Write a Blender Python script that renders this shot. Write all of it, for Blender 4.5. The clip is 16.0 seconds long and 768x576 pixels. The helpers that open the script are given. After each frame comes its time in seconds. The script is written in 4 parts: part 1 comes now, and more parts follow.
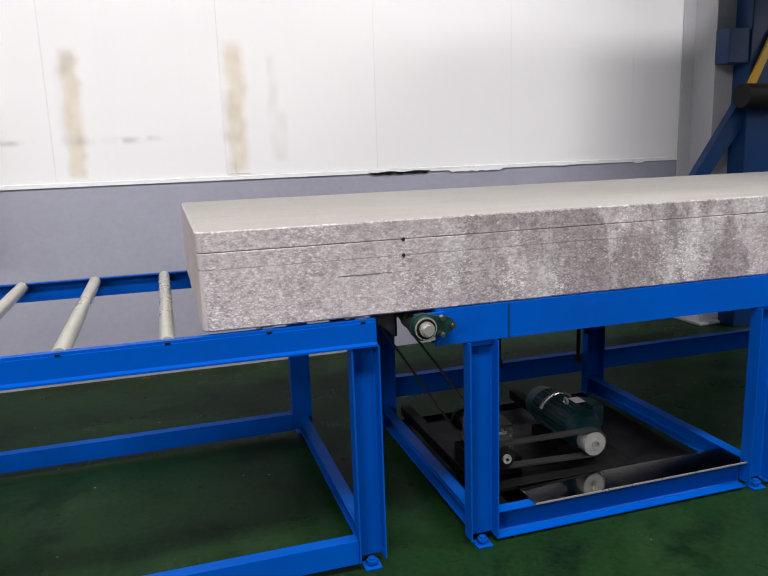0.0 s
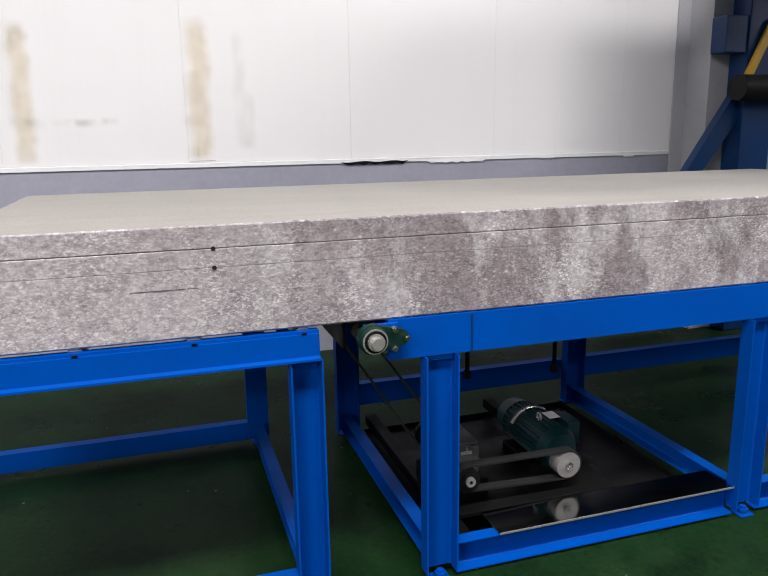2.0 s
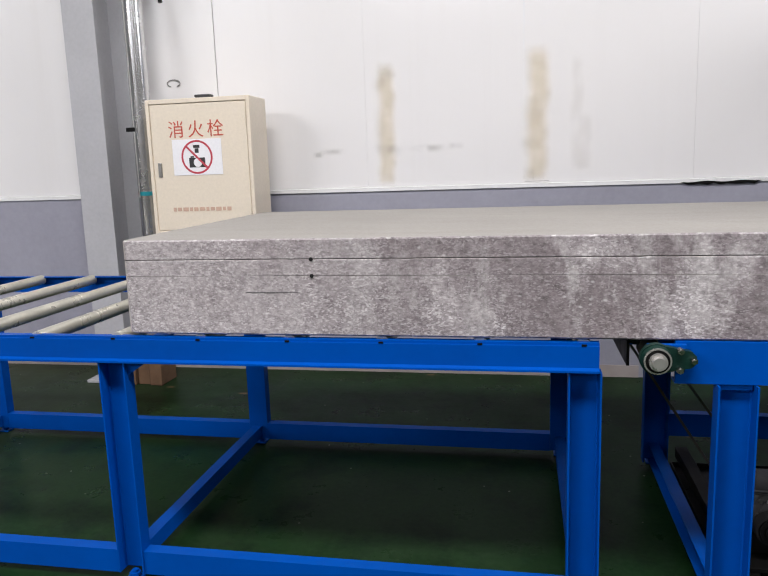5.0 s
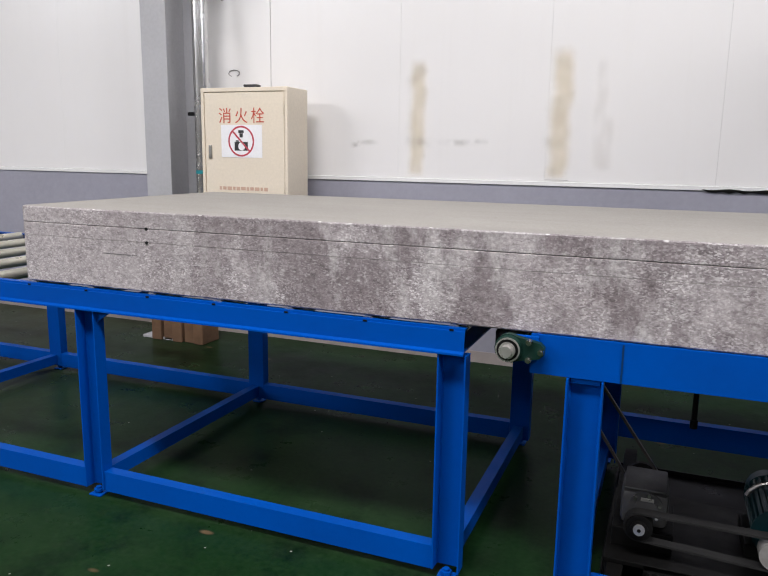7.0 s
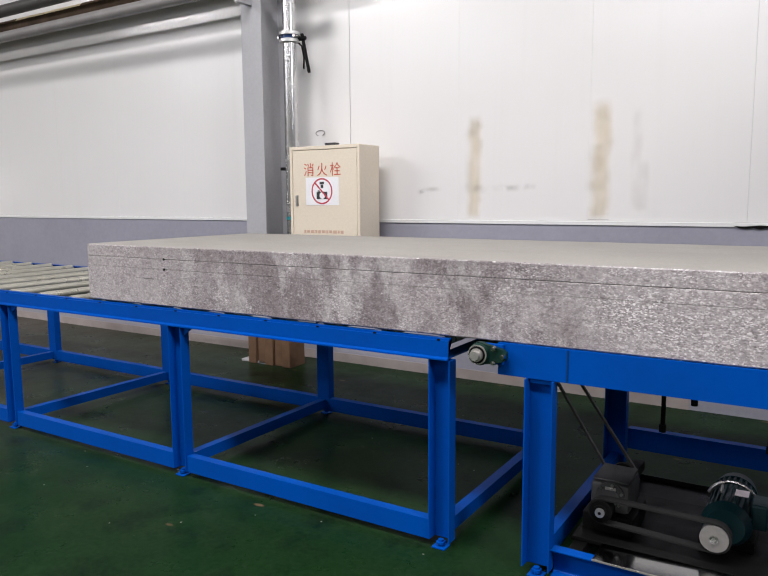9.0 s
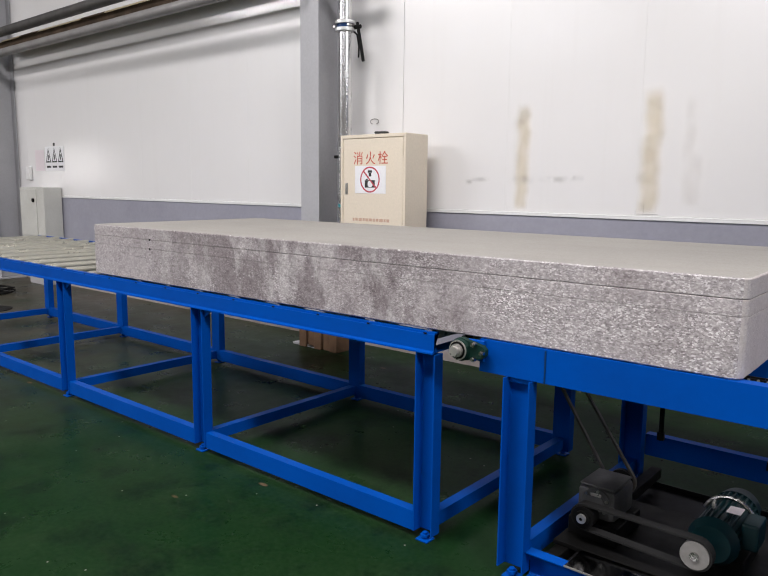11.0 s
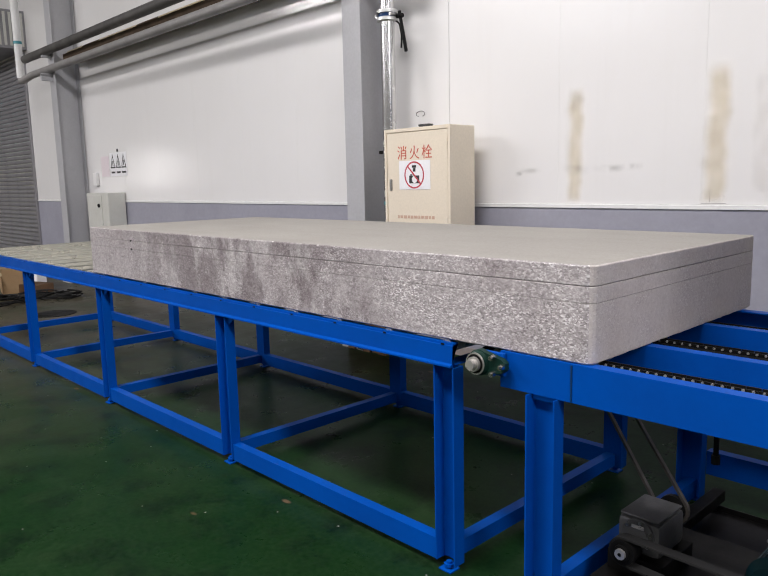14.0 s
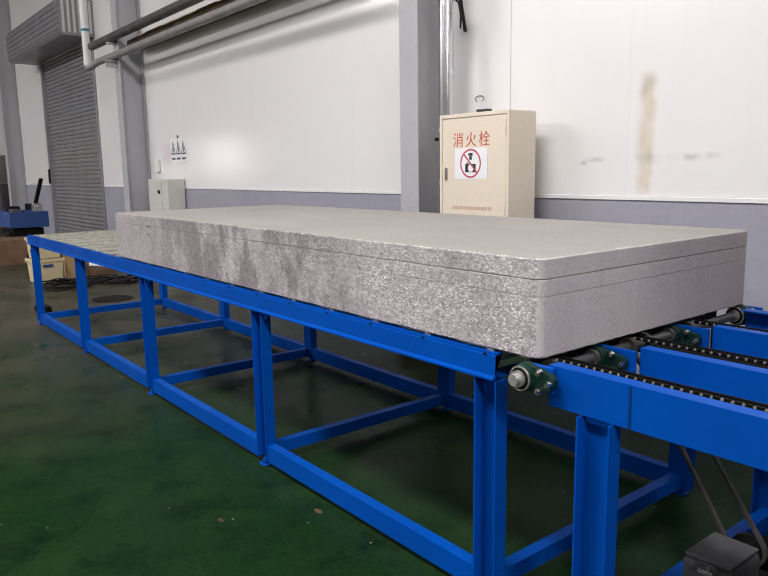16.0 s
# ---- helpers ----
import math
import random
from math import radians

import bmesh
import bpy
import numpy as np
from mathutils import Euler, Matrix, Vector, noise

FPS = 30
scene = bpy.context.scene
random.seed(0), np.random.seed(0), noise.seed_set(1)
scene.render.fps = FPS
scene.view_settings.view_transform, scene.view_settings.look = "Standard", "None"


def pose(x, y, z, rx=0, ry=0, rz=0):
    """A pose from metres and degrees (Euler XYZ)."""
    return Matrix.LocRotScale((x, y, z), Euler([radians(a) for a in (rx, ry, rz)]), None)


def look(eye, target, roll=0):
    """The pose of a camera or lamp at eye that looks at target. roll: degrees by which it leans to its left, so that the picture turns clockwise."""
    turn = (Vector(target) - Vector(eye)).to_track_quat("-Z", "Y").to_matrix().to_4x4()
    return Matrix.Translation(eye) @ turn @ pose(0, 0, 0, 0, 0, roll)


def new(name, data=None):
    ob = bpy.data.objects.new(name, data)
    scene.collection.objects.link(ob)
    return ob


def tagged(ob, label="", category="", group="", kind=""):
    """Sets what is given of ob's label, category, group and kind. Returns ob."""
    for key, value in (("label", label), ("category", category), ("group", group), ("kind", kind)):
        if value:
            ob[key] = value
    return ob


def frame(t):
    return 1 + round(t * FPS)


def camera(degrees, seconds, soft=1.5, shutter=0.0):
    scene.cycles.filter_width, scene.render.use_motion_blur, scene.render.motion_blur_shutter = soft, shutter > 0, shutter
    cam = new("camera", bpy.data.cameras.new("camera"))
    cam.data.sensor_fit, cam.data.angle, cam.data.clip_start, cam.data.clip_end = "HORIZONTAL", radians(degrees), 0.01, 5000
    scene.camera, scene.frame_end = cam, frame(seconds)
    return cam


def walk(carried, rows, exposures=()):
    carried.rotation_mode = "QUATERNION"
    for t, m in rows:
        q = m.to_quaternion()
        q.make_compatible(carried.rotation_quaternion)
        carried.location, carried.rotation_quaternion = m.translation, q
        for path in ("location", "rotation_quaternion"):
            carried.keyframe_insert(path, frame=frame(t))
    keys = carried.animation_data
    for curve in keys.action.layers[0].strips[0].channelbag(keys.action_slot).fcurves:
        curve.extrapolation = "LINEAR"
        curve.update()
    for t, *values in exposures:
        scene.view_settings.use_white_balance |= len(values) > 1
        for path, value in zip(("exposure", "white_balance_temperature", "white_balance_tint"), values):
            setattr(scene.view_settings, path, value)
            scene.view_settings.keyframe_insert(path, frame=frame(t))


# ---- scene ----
cam = camera(56.8, 16.0, soft=1.2)
PATH = [
    (0, (-0.727, -1.931, 1.348), (-0.153, -0.056, 0.953), -1.9),
    (0.5, (-0.731, -1.854, 1.348), (-0.13, 0.005, 0.924), -1.4),
    (1, (-0.651, -1.789, 1.346), (-0.08, 0.085, 0.945), -0.3),
    (1.5, (-0.582, -1.762, 1.339), (-0.004, 0.111, 0.944), 0.5),
    (2, (-0.526, -1.725, 1.344), (0.062, 0.138, 0.918), -0.9),
    (2.5, (-0.529, -1.695, 1.337), (-0.118, 0.222, 0.945), -1.5),
    (3, (-0.564, -1.752, 1.338), (-0.357, 0.197, 0.943), -2.4),
    (3.5, (-0.567, -1.833, 1.337), (-0.532, 0.132, 0.97), -1.8),
    (4, (-0.527, -1.919, 1.33), (-0.658, 0.043, 0.966), -1.3),
    (6.5, (0.161, -1.787, 1.327), (-0.475, 0.083, 1.012), -0.3),
    (7, (0.397, -1.921, 1.336), (-0.333, -0.096, 0.969), 0.9),
    (7.5, (0.584, -2.091, 1.337), (-0.24, -0.289, 1.064), -0.2),
    (8, (0.742, -2.225, 1.331), (-0.104, -0.443, 1.004), 0.4),
    (8.5, (0.9, -2.256, 1.338), (-0.044, -0.514, 1.066), 0.2),
    (11, (1.365, -2.016, 1.367), (0.095, -0.497, 1.082), 0.6),
    (11.5, (1.458, -1.919, 1.368), (0.162, -0.421, 1.092), 0.8),
    (12, (1.528, -1.902, 1.368), (0.238, -0.399, 1.091), -0.5),
    (12.5, (1.555, -1.879, 1.381), (0.223, -0.418, 1.08), -1.2),
    (13, (1.524, -1.827, 1.372), (0.166, -0.389, 1.08), -1.9),
    (13.5, (1.462, -1.769, 1.384), (0.07, -0.367, 1.074), -1.7),
    (14, (1.377, -1.688, 1.374), (-0.05, -0.319, 1.076), -1.3),
    (14.5, (1.327, -1.641, 1.368), (-0.08, -0.256, 1.043), -0.4),
    (15, (1.296, -1.598, 1.386), (-0.157, -0.263, 1.059), -0.9),
    (15.5, (1.262, -1.516, 1.376), (-0.265, -0.267, 1.049), -0.4),
    (16, (1.26, -1.461, 1.377), (-0.282, -0.23, 1.049), -0.9),
]
walk(cam, [(t, look(eye, target, roll)) for t, eye, target, roll in PATH], exposures=((0, 0.08, 6400, 10), (3, 0.0, 6400, 10), (4, -0.10, 6380, 10), (8, -0.16, 6400, 10), (13, -0.18, 6480, 10), (16, -0.08, 6500, 10)))

# ---- world and large lights ----
world = bpy.data.worlds.new("world")
scene.world = world
world.use_nodes = True
wn = world.node_tree.nodes
sky = wn.new("ShaderNodeTexSky")
sky.sky_type, sky.sun_disc = "NISHITA", False
sky.sun_elevation, sky.sun_rotation = radians(50), radians(200)
world.node_tree.links.new(sky.outputs[0], wn["Background"].inputs[0])
wn["Background"].inputs[1].default_value = 0.15


def window_light(name, m, sx, sy, watts, colour=(1.0, 0.98, 0.95)):
    """Daylight in an opening: an area lamp of the opening's size."""
    data = bpy.data.lights.new(name, "AREA")
    data.shape, data.size, data.size_y, data.energy, data.color = "RECTANGLE", sx, sy, watts, colour
    ob = new(name, data)
    ob.matrix_world = m
    return ob


SOUTH, CEIL, WEST, EAST, NORTH = -11.0, 7.4, -26.0, 12.0, 2.52
DAY = (0.985, 0.945, 0.945)
WINDOWS = ((-16.5, 5.0, 1.2, 5.8, 45), (-9.0, 5.0, 1.2, 5.8, 45), (-1.5, 5.0, 0.6, 5.7, 60), (6.0, 5.0, 0.6, 5.7, 60))
for wx, ww, wh, wz, watts in WINDOWS:
    window_light("window_daylight", pose(wx, SOUTH + 0.02, wz, 90, 0, 0), ww, wh, watts, DAY)
# Roof openings are assumed and unseen, placed to light wall and block from above.
SKYLIGHTS = ((-17.0, -9.2, 950), (-10.0, -9.2, 1450), (-0.5, -3.2, 830), (8.0, -3.2, 780))
for wx, wy, watts in SKYLIGHTS:
    window_light("skylight_daylight", pose(wx, wy, CEIL - 0.02), 5.0, 1.2, watts, DAY)
# Unseen east opening, added to brighten the right end of the block.
window_light("window_daylight", pose(EAST - 0.02, -3.5, 5.2, 90, 0, 90), 5.0, 2.4, 300, DAY)
window_light("window_daylight", pose(WEST + 0.02, -7.0, 1.95, 90, 0, -90), 1.2, 1.5, 40, DAY)
window_light("window_daylight", pose(4.35, NORTH + 0.12, 2.5, -90, 0, 0), 2.0, 2.3, 45, DAY)

# ---- materials ----


def ramp(nt, src, stops):
    r = nt.nodes.new("ShaderNodeValToRGB")
    while len(r.color_ramp.elements) < len(stops):
        r.color_ramp.elements.new(0.5)
    for e, (p, c) in zip(r.color_ramp.elements, stops):
        e.position = p
        e.color = (*c, 1) if len(c) == 3 else (c[0], c[0], c[0], 1)
    nt.links.new(src, r.inputs[0])
    return r.outputs[0]


def coords(nt, scale=(1, 1, 1), vary=False):
    tc = nt.nodes.new("ShaderNodeTexCoord")
    mp = nt.nodes.new("ShaderNodeMapping")
    mp.inputs["Scale"].default_value = scale
    nt.links.new(tc.outputs["Object"], mp.inputs[0])
    if vary:
        oi = nt.nodes.new("ShaderNodeObjectInfo")
        mul = nt.nodes.new("ShaderNodeMath")
        mul.operation = "MULTIPLY"
        mul.inputs[1].default_value = 37.0
        nt.links.new(oi.outputs["Random"], mul.inputs[0])
        nt.links.new(mul.outputs[0], mp.inputs["Location"])
    return mp.outputs[0]


def tex_noise(nt, vec, scale, detail=5.0, rough=0.6):
    n = nt.nodes.new("ShaderNodeTexNoise")
    n.inputs["Scale"].default_value, n.inputs["Detail"].default_value, n.inputs["Roughness"].default_value = scale, detail, rough
    nt.links.new(vec, n.inputs["Vector"])
    return n.outputs["Fac"]


def mixed(nt, fac, a, b, blend="MIX"):
    m = nt.nodes.new("ShaderNodeMix")
    m.data_type, m.blend_type = "RGBA", blend
    for k, v in ((0, fac), (6, a), (7, b)):
        if isinstance(v, (int, float)):
            m.inputs[k].default_value = v
        elif isinstance(v, tuple):
            m.inputs[k].default_value = (*v, 1)
        else:
            nt.links.new(v, m.inputs[k])
    return m.outputs[2]


def bumped(nt, bsdf, height, strength, distance):
    b = nt.nodes.new("ShaderNodeBump")
    b.inputs["Strength"].default_value, b.inputs["Distance"].default_value = strength, distance
    nt.links.new(height, b.inputs["Height"])
    nt.links.new(b.outputs[0], bsdf.inputs["Normal"])


def blank(name):
    m = bpy.data.materials.new(name)
    m.use_nodes = True
    return m, m.node_tree, m.node_tree.nodes["Principled BSDF"]


def surface(name, colour, second=None, rough=0.5, metal=0.0, scale=3.0, fine=60.0, bump=0.1, dist=0.002, wear=None, wear_at=0.68, vary=False, rough_var=0.12, spec=0.5):
    """Two-scale variation of colour, fine relief, patchy gloss and, if asked, patches of wear."""
    m, nt, b = blank(name)
    second = second or tuple(c * 0.72 for c in colour)
    v = coords(nt, vary=vary)
    big, small = tex_noise(nt, v, scale), tex_noise(nt, v, fine)
    col = mixed(nt, ramp(nt, big, [(0.32, (0,)), (0.68, (1,))]), colour, second)
    col = mixed(nt, 0.12, col, ramp(nt, small, [(0.3, tuple(c * 0.6 for c in colour)), (0.7, tuple(min(1, c * 1.25) for c in colour))]))
    if wear:
        col = mixed(nt, ramp(nt, tex_noise(nt, v, scale * 6, 8, 0.7), [(wear_at, (0,)), (wear_at + 0.05, (1,))]), col, wear)
    nt.links.new(col, b.inputs["Base Color"])
    b.inputs["Metallic"].default_value = metal
    b.inputs["Specular IOR Level"].default_value = spec
    nt.links.new(ramp(nt, big, [(0.3, (max(0.03, rough - rough_var),)), (0.7, (min(1, rough + rough_var),))]), b.inputs["Roughness"])
    if bump:
        bumped(nt, b, small, bump, dist)
    return m


BLUE = surface("blue_enamel", (0.0003, 0.067, 0.375), (0.0003, 0.055, 0.31), 0.42, scale=2.5, fine=40, bump=0.06, wear=(0.01, 0.03, 0.09), wear_at=0.74, vary=True, spec=0.07)
NAVY = surface("dark_blue_enamel", (0.002, 0.032, 0.12), (0.002, 0.026, 0.095), 0.4, scale=3, fine=50, bump=0.05, spec=0.3)
STEEL = surface("bare_steel", (0.55, 0.54, 0.52), (0.42, 0.41, 0.4), 0.3, 1.0, 6, 90, 0.08)
ZINC = surface("galvanised_steel", (0.74, 0.74, 0.73), (0.58, 0.58, 0.57), 0.32, 0.65, 9, 70, 0.1, wear=(0.3, 0.27, 0.24), wear_at=0.7)
RISER_ZINC = surface("bright_galvanised_pipe", (0.70, 0.70, 0.69), (0.60, 0.60, 0.595), 0.24, 0.95, 5, 30, 0.04, rough_var=0.06)
ROLLER = surface("zinc_plated_roller", (0.60, 0.58, 0.49), (0.45, 0.445, 0.39), 0.32, 0.55, 5, 60, 0.06, vary=True)
BLACK = surface("oily_black_steel", (0.006, 0.0058, 0.0055), (0.004, 0.004, 0.004), 0.5, 0.0, 8, 90, 0.15, spec=0.12)
RUBBER = surface("black_rubber", (0.012, 0.012, 0.012), (0.02, 0.02, 0.02), 0.6, 0, 8, 120, 0.1, spec=0.12)
BRIGHT = surface("ground_bright_steel", (0.66, 0.64, 0.61), (0.50, 0.48, 0.46), 0.30, 0.75, 12, 90, 0.05)
MIRROR = surface("polished_sheet", (0.42, 0.42, 0.42), (0.36, 0.36, 0.36), 0.11, 1.0, 4, 60, 0.03, rough_var=0.05)
WORN_STEEL = surface("worn_grey_steel", (0.30, 0.29, 0.28), (0.20, 0.19, 0.18), 0.4, 0.4, 14, 90, 0.1)
CHAIN = surface("oiled_chain_steel", (0.10, 0.09, 0.08), (0.05, 0.045, 0.04), 0.4, 0.5, 20, 90, 0.1)
GREEN_IRON = surface("green_cast_iron", (0.006, 0.030, 0.022), (0.004, 0.020, 0.015), 0.45, 0.0, 9, 120, 0.25, spec=0.25)
TEAL = surface("teal_motor_enamel", (0.004, 0.030, 0.036), (0.003, 0.020, 0.024), 0.42, 0, 6, 100, 0.12, spec=0.3)
CASTING = surface("grey_cast_housing", (0.095, 0.095, 0.097), (0.05, 0.05, 0.05), 0.5, 0.3, 7, 110, 0.25)
GREY_PAINT = surface("grey_column_paint", (0.45, 0.45, 0.47), (0.40, 0.40, 0.415), 0.5, 0, 2, 50, 0.05)
DADO = surface("lavender_grey_wall_paint", (0.34, 0.34, 0.40), (0.29, 0.29, 0.345), 0.55, 0, 1.2, 30, 0.15, wear=(0.5, 0.49, 0.5), wear_at=0.76)
SKIRT = surface("pale_wall_foot", (0.44, 0.39, 0.375), (0.30, 0.26, 0.245), 0.65, 0, 2.5, 40, 0.2)
WHITE_TRIM = surface("white_flashing", (0.82, 0.82, 0.81), (0.75, 0.75, 0.74), 0.4, 0, 3, 60, 0.04)
CREAM = surface("cream_cabinet_enamel", (0.78, 0.695, 0.565), (0.73, 0.65, 0.525), 0.4, 0, 2, 60, 0.05)
RED_INK = surface("red_lettering", (0.50, 0.06, 0.03), (0.56, 0.12, 0.07), 0.5, 0, 30, 90, 0)
FADED = surface("faded_red_print", (0.55, 0.36, 0.27), (0.62, 0.44, 0.33), 0.5, 0, 30, 90, 0)
SIGN_RED = surface("sign_red", (0.52, 0.05, 0.08), (0.46, 0.05, 0.07), 0.5, 0, 20, 90, 0)
SIGN_BLACK = surface("sign_black", (0.02, 0.02, 0.022), (0.03, 0.03, 0.03), 0.5, 0, 20, 90, 0)
PAPER = surface("white_paper", (0.86, 0.86, 0.88), (0.82, 0.82, 0.84), 0.45, 0, 3, 80, 0.03)
PINK_PAPER = surface("faded_pink_paper", (0.77, 0.69, 0.72), (0.74, 0.66, 0.69), 0.5, 0, 3, 80, 0.03)
WOOD = surface("rough_pallet_wood", (0.17, 0.095, 0.05), (0.10, 0.055, 0.03), 0.8, 0, 5, 60, 0.4, vary=True)
CARDBOARD = surface("brown_cardboard", (0.42, 0.28, 0.15), (0.36, 0.23, 0.12), 0.8, 0, 4, 60, 0.15)
CRATE = surface("buff_plastic", (0.62, 0.52, 0.32), (0.56, 0.47, 0.29), 0.45, 0, 4, 60, 0.05)
CABINET_GREY = surface("light_grey_enamel", (0.62, 0.62, 0.58), (0.55, 0.55, 0.51), 0.4, 0, 3, 60, 0.05)
SHUTTER = surface("grey_shutter_steel", (0.30, 0.295, 0.31), (0.25, 0.245, 0.26), 0.42, 0.4, 2, 50, 0.05)
PIPE_GREY = surface("grey_painted_pipe", (0.30, 0.29, 0.285), (0.24, 0.23, 0.225), 0.45, 0.1, 4, 60, 0.08)
PIPE_DARK = surface("dark_painted_pipe", (0.09, 0.085, 0.08), (0.06, 0.058, 0.055), 0.5, 0.1, 4, 60, 0.1)
RUST = surface("rusty_tray", (0.10, 0.06, 0.03), (0.05, 0.032, 0.018), 0.8, 0.1, 5, 60, 0.3)
YELLOW = surface("yellow_enamel", (0.72, 0.42, 0.02), (0.66, 0.38, 0.02), 0.4, 0, 4, 60, 0.05)
TEAL_TAPE = surface("teal_tape", (0.02, 0.26, 0.30), (0.02, 0.22, 0.26), 0.4, 0, 10, 60, 0)
PLASTER = surface("plain_hall_wall", (0.13, 0.125, 0.12), (0.10, 0.095, 0.09), 0.6, 0, 0.5, 20, 0.1)
ROOF = surface("roof_sheet", (0.12, 0.12, 0.125), (0.09, 0.09, 0.095), 0.5, 0.2, 0.6, 20, 0.1)
SOLE = surface("green_broom_bristle", (0.02, 0.14, 0.09), (0.02, 0.10, 0.07), 0.7, 0, 20, 120, 0.3)
NET = surface("blue_bin_paint", (0.015, 0.06, 0.22), (0.012, 0.05, 0.18), 0.45, 0, 4, 60, 0.05)


def floor_material():
    m, nt, b = blank("green_epoxy_floor")
    v = coords(nt)
    big, mid, fine = tex_noise(nt, v, 0.7, 6, 0.65), tex_noise(nt, v, 3.2, 8, 0.7), tex_noise(nt, v, 45, 4)
    col = mixed(nt, ramp(nt, big, [(0.35, (0,)), (0.65, (1,))]), (0.0034, 0.0225, 0.0048), (0.0095, 0.0290, 0.0085))
    col = mixed(nt, ramp(nt, mid, [(0.54, (0,)), (0.74, (0.6,))]), col, (0.0150, 0.0200, 0.0100))
    col = mixed(nt, ramp(nt, tex_noise(nt, v, 1.9, 7, 0.62), [(0.52, (0,)), (0.66, (0.6,))]), col, (0.0165, 0.0400, 0.0140))
    col = mixed(nt, ramp(nt, tex_noise(nt, v, 3.4, 8, 0.68), [(0.50, (0,)), (0.64, (0.85,))]), col, (0.0014, 0.0090, 0.0034))
    sx = nt.nodes.new("ShaderNodeSeparateXYZ")
    nt.links.new(v, sx.inputs[0])
    # Floor turns paler and browner in patches from x=-2.2 to x=-6.5.
    west_tone = nt.nodes.new("ShaderNodeMapRange")
    west_tone.inputs["From Min"].default_value, west_tone.inputs["From Max"].default_value = -2.2, -6.5
    nt.links.new(sx.outputs[0], west_tone.inputs["Value"])
    west_brown = mixed(nt, 1.0, west_tone.outputs[0], ramp(nt, tex_noise(nt, v, 1.6, 7, 0.65), [(0.34, (0.25,)), (0.60, (0.95,))]), "MULTIPLY")
    col = mixed(nt, west_brown, col, (0.105, 0.088, 0.068))
    spots = nt.nodes.new("ShaderNodeTexVoronoi")
    spots.inputs["Scale"].default_value = 8.5
    nt.links.new(v, spots.inputs["Vector"])
    col = mixed(nt, ramp(nt, spots.outputs["Distance"], [(0.028, (0.8,)), (0.045, (0,))]), col, (0.34, 0.34, 0.30))
    chips = nt.nodes.new("ShaderNodeTexVoronoi")
    chips.inputs["Scale"].default_value = 1.7
    nt.links.new(coords(nt, (1.0, 2.2, 1.0)), chips.inputs["Vector"])
    col = mixed(nt, ramp(nt, chips.outputs["Distance"], [(0.035, (0.8,)), (0.06, (0,))]), col, (0.16, 0.10, 0.055))
    col = mixed(nt, 0.22, col, ramp(nt, fine, [(0.32, (0.001, 0.005, 0.002)), (0.68, (0.026, 0.046, 0.024))]))
    nt.links.new(col, b.inputs["Base Color"])
    b.inputs["Specular IOR Level"].default_value = 0.04
    nt.links.new(ramp(nt, mid, [(0.3, (0.22,)), (0.75, (0.45,))]), b.inputs["Roughness"])
    bumped(nt, b, mid, 0.12, 0.004)
    return m


def panel_material():
    """Glossy white sandwich panel with faint grime and vertical runs."""
    m, nt, b = blank("white_sandwich_panel")
    v = coords(nt)
    big = tex_noise(nt, v, 0.9, 5)
    runs = tex_noise(nt, coords(nt, (9, 9, 0.35)), 1.0, 6, 0.7)
    col = mixed(nt, ramp(nt, big, [(0.3, (0,)), (0.75, (1,))]), (0.82, 0.81, 0.805), (0.79, 0.78, 0.77))
    col = mixed(nt, ramp(nt, runs, [(0.55, (0,)), (0.85, (0.16,))]), col, (0.66, 0.635, 0.60))
    nt.links.new(col, b.inputs["Base Color"])
    nt.links.new(ramp(nt, big, [(0.3, (0.13,)), (0.7, (0.20,))]), b.inputs["Roughness"])
    ribs = mixed(nt, 0.35, tex_noise(nt, coords(nt, (1, 1, 0.10)), 7, 2), tex_noise(nt, coords(nt, (1, 1, 0.02)), 42, 2))
    bumped(nt, b, ribs, 0.16, 0.004)
    return m


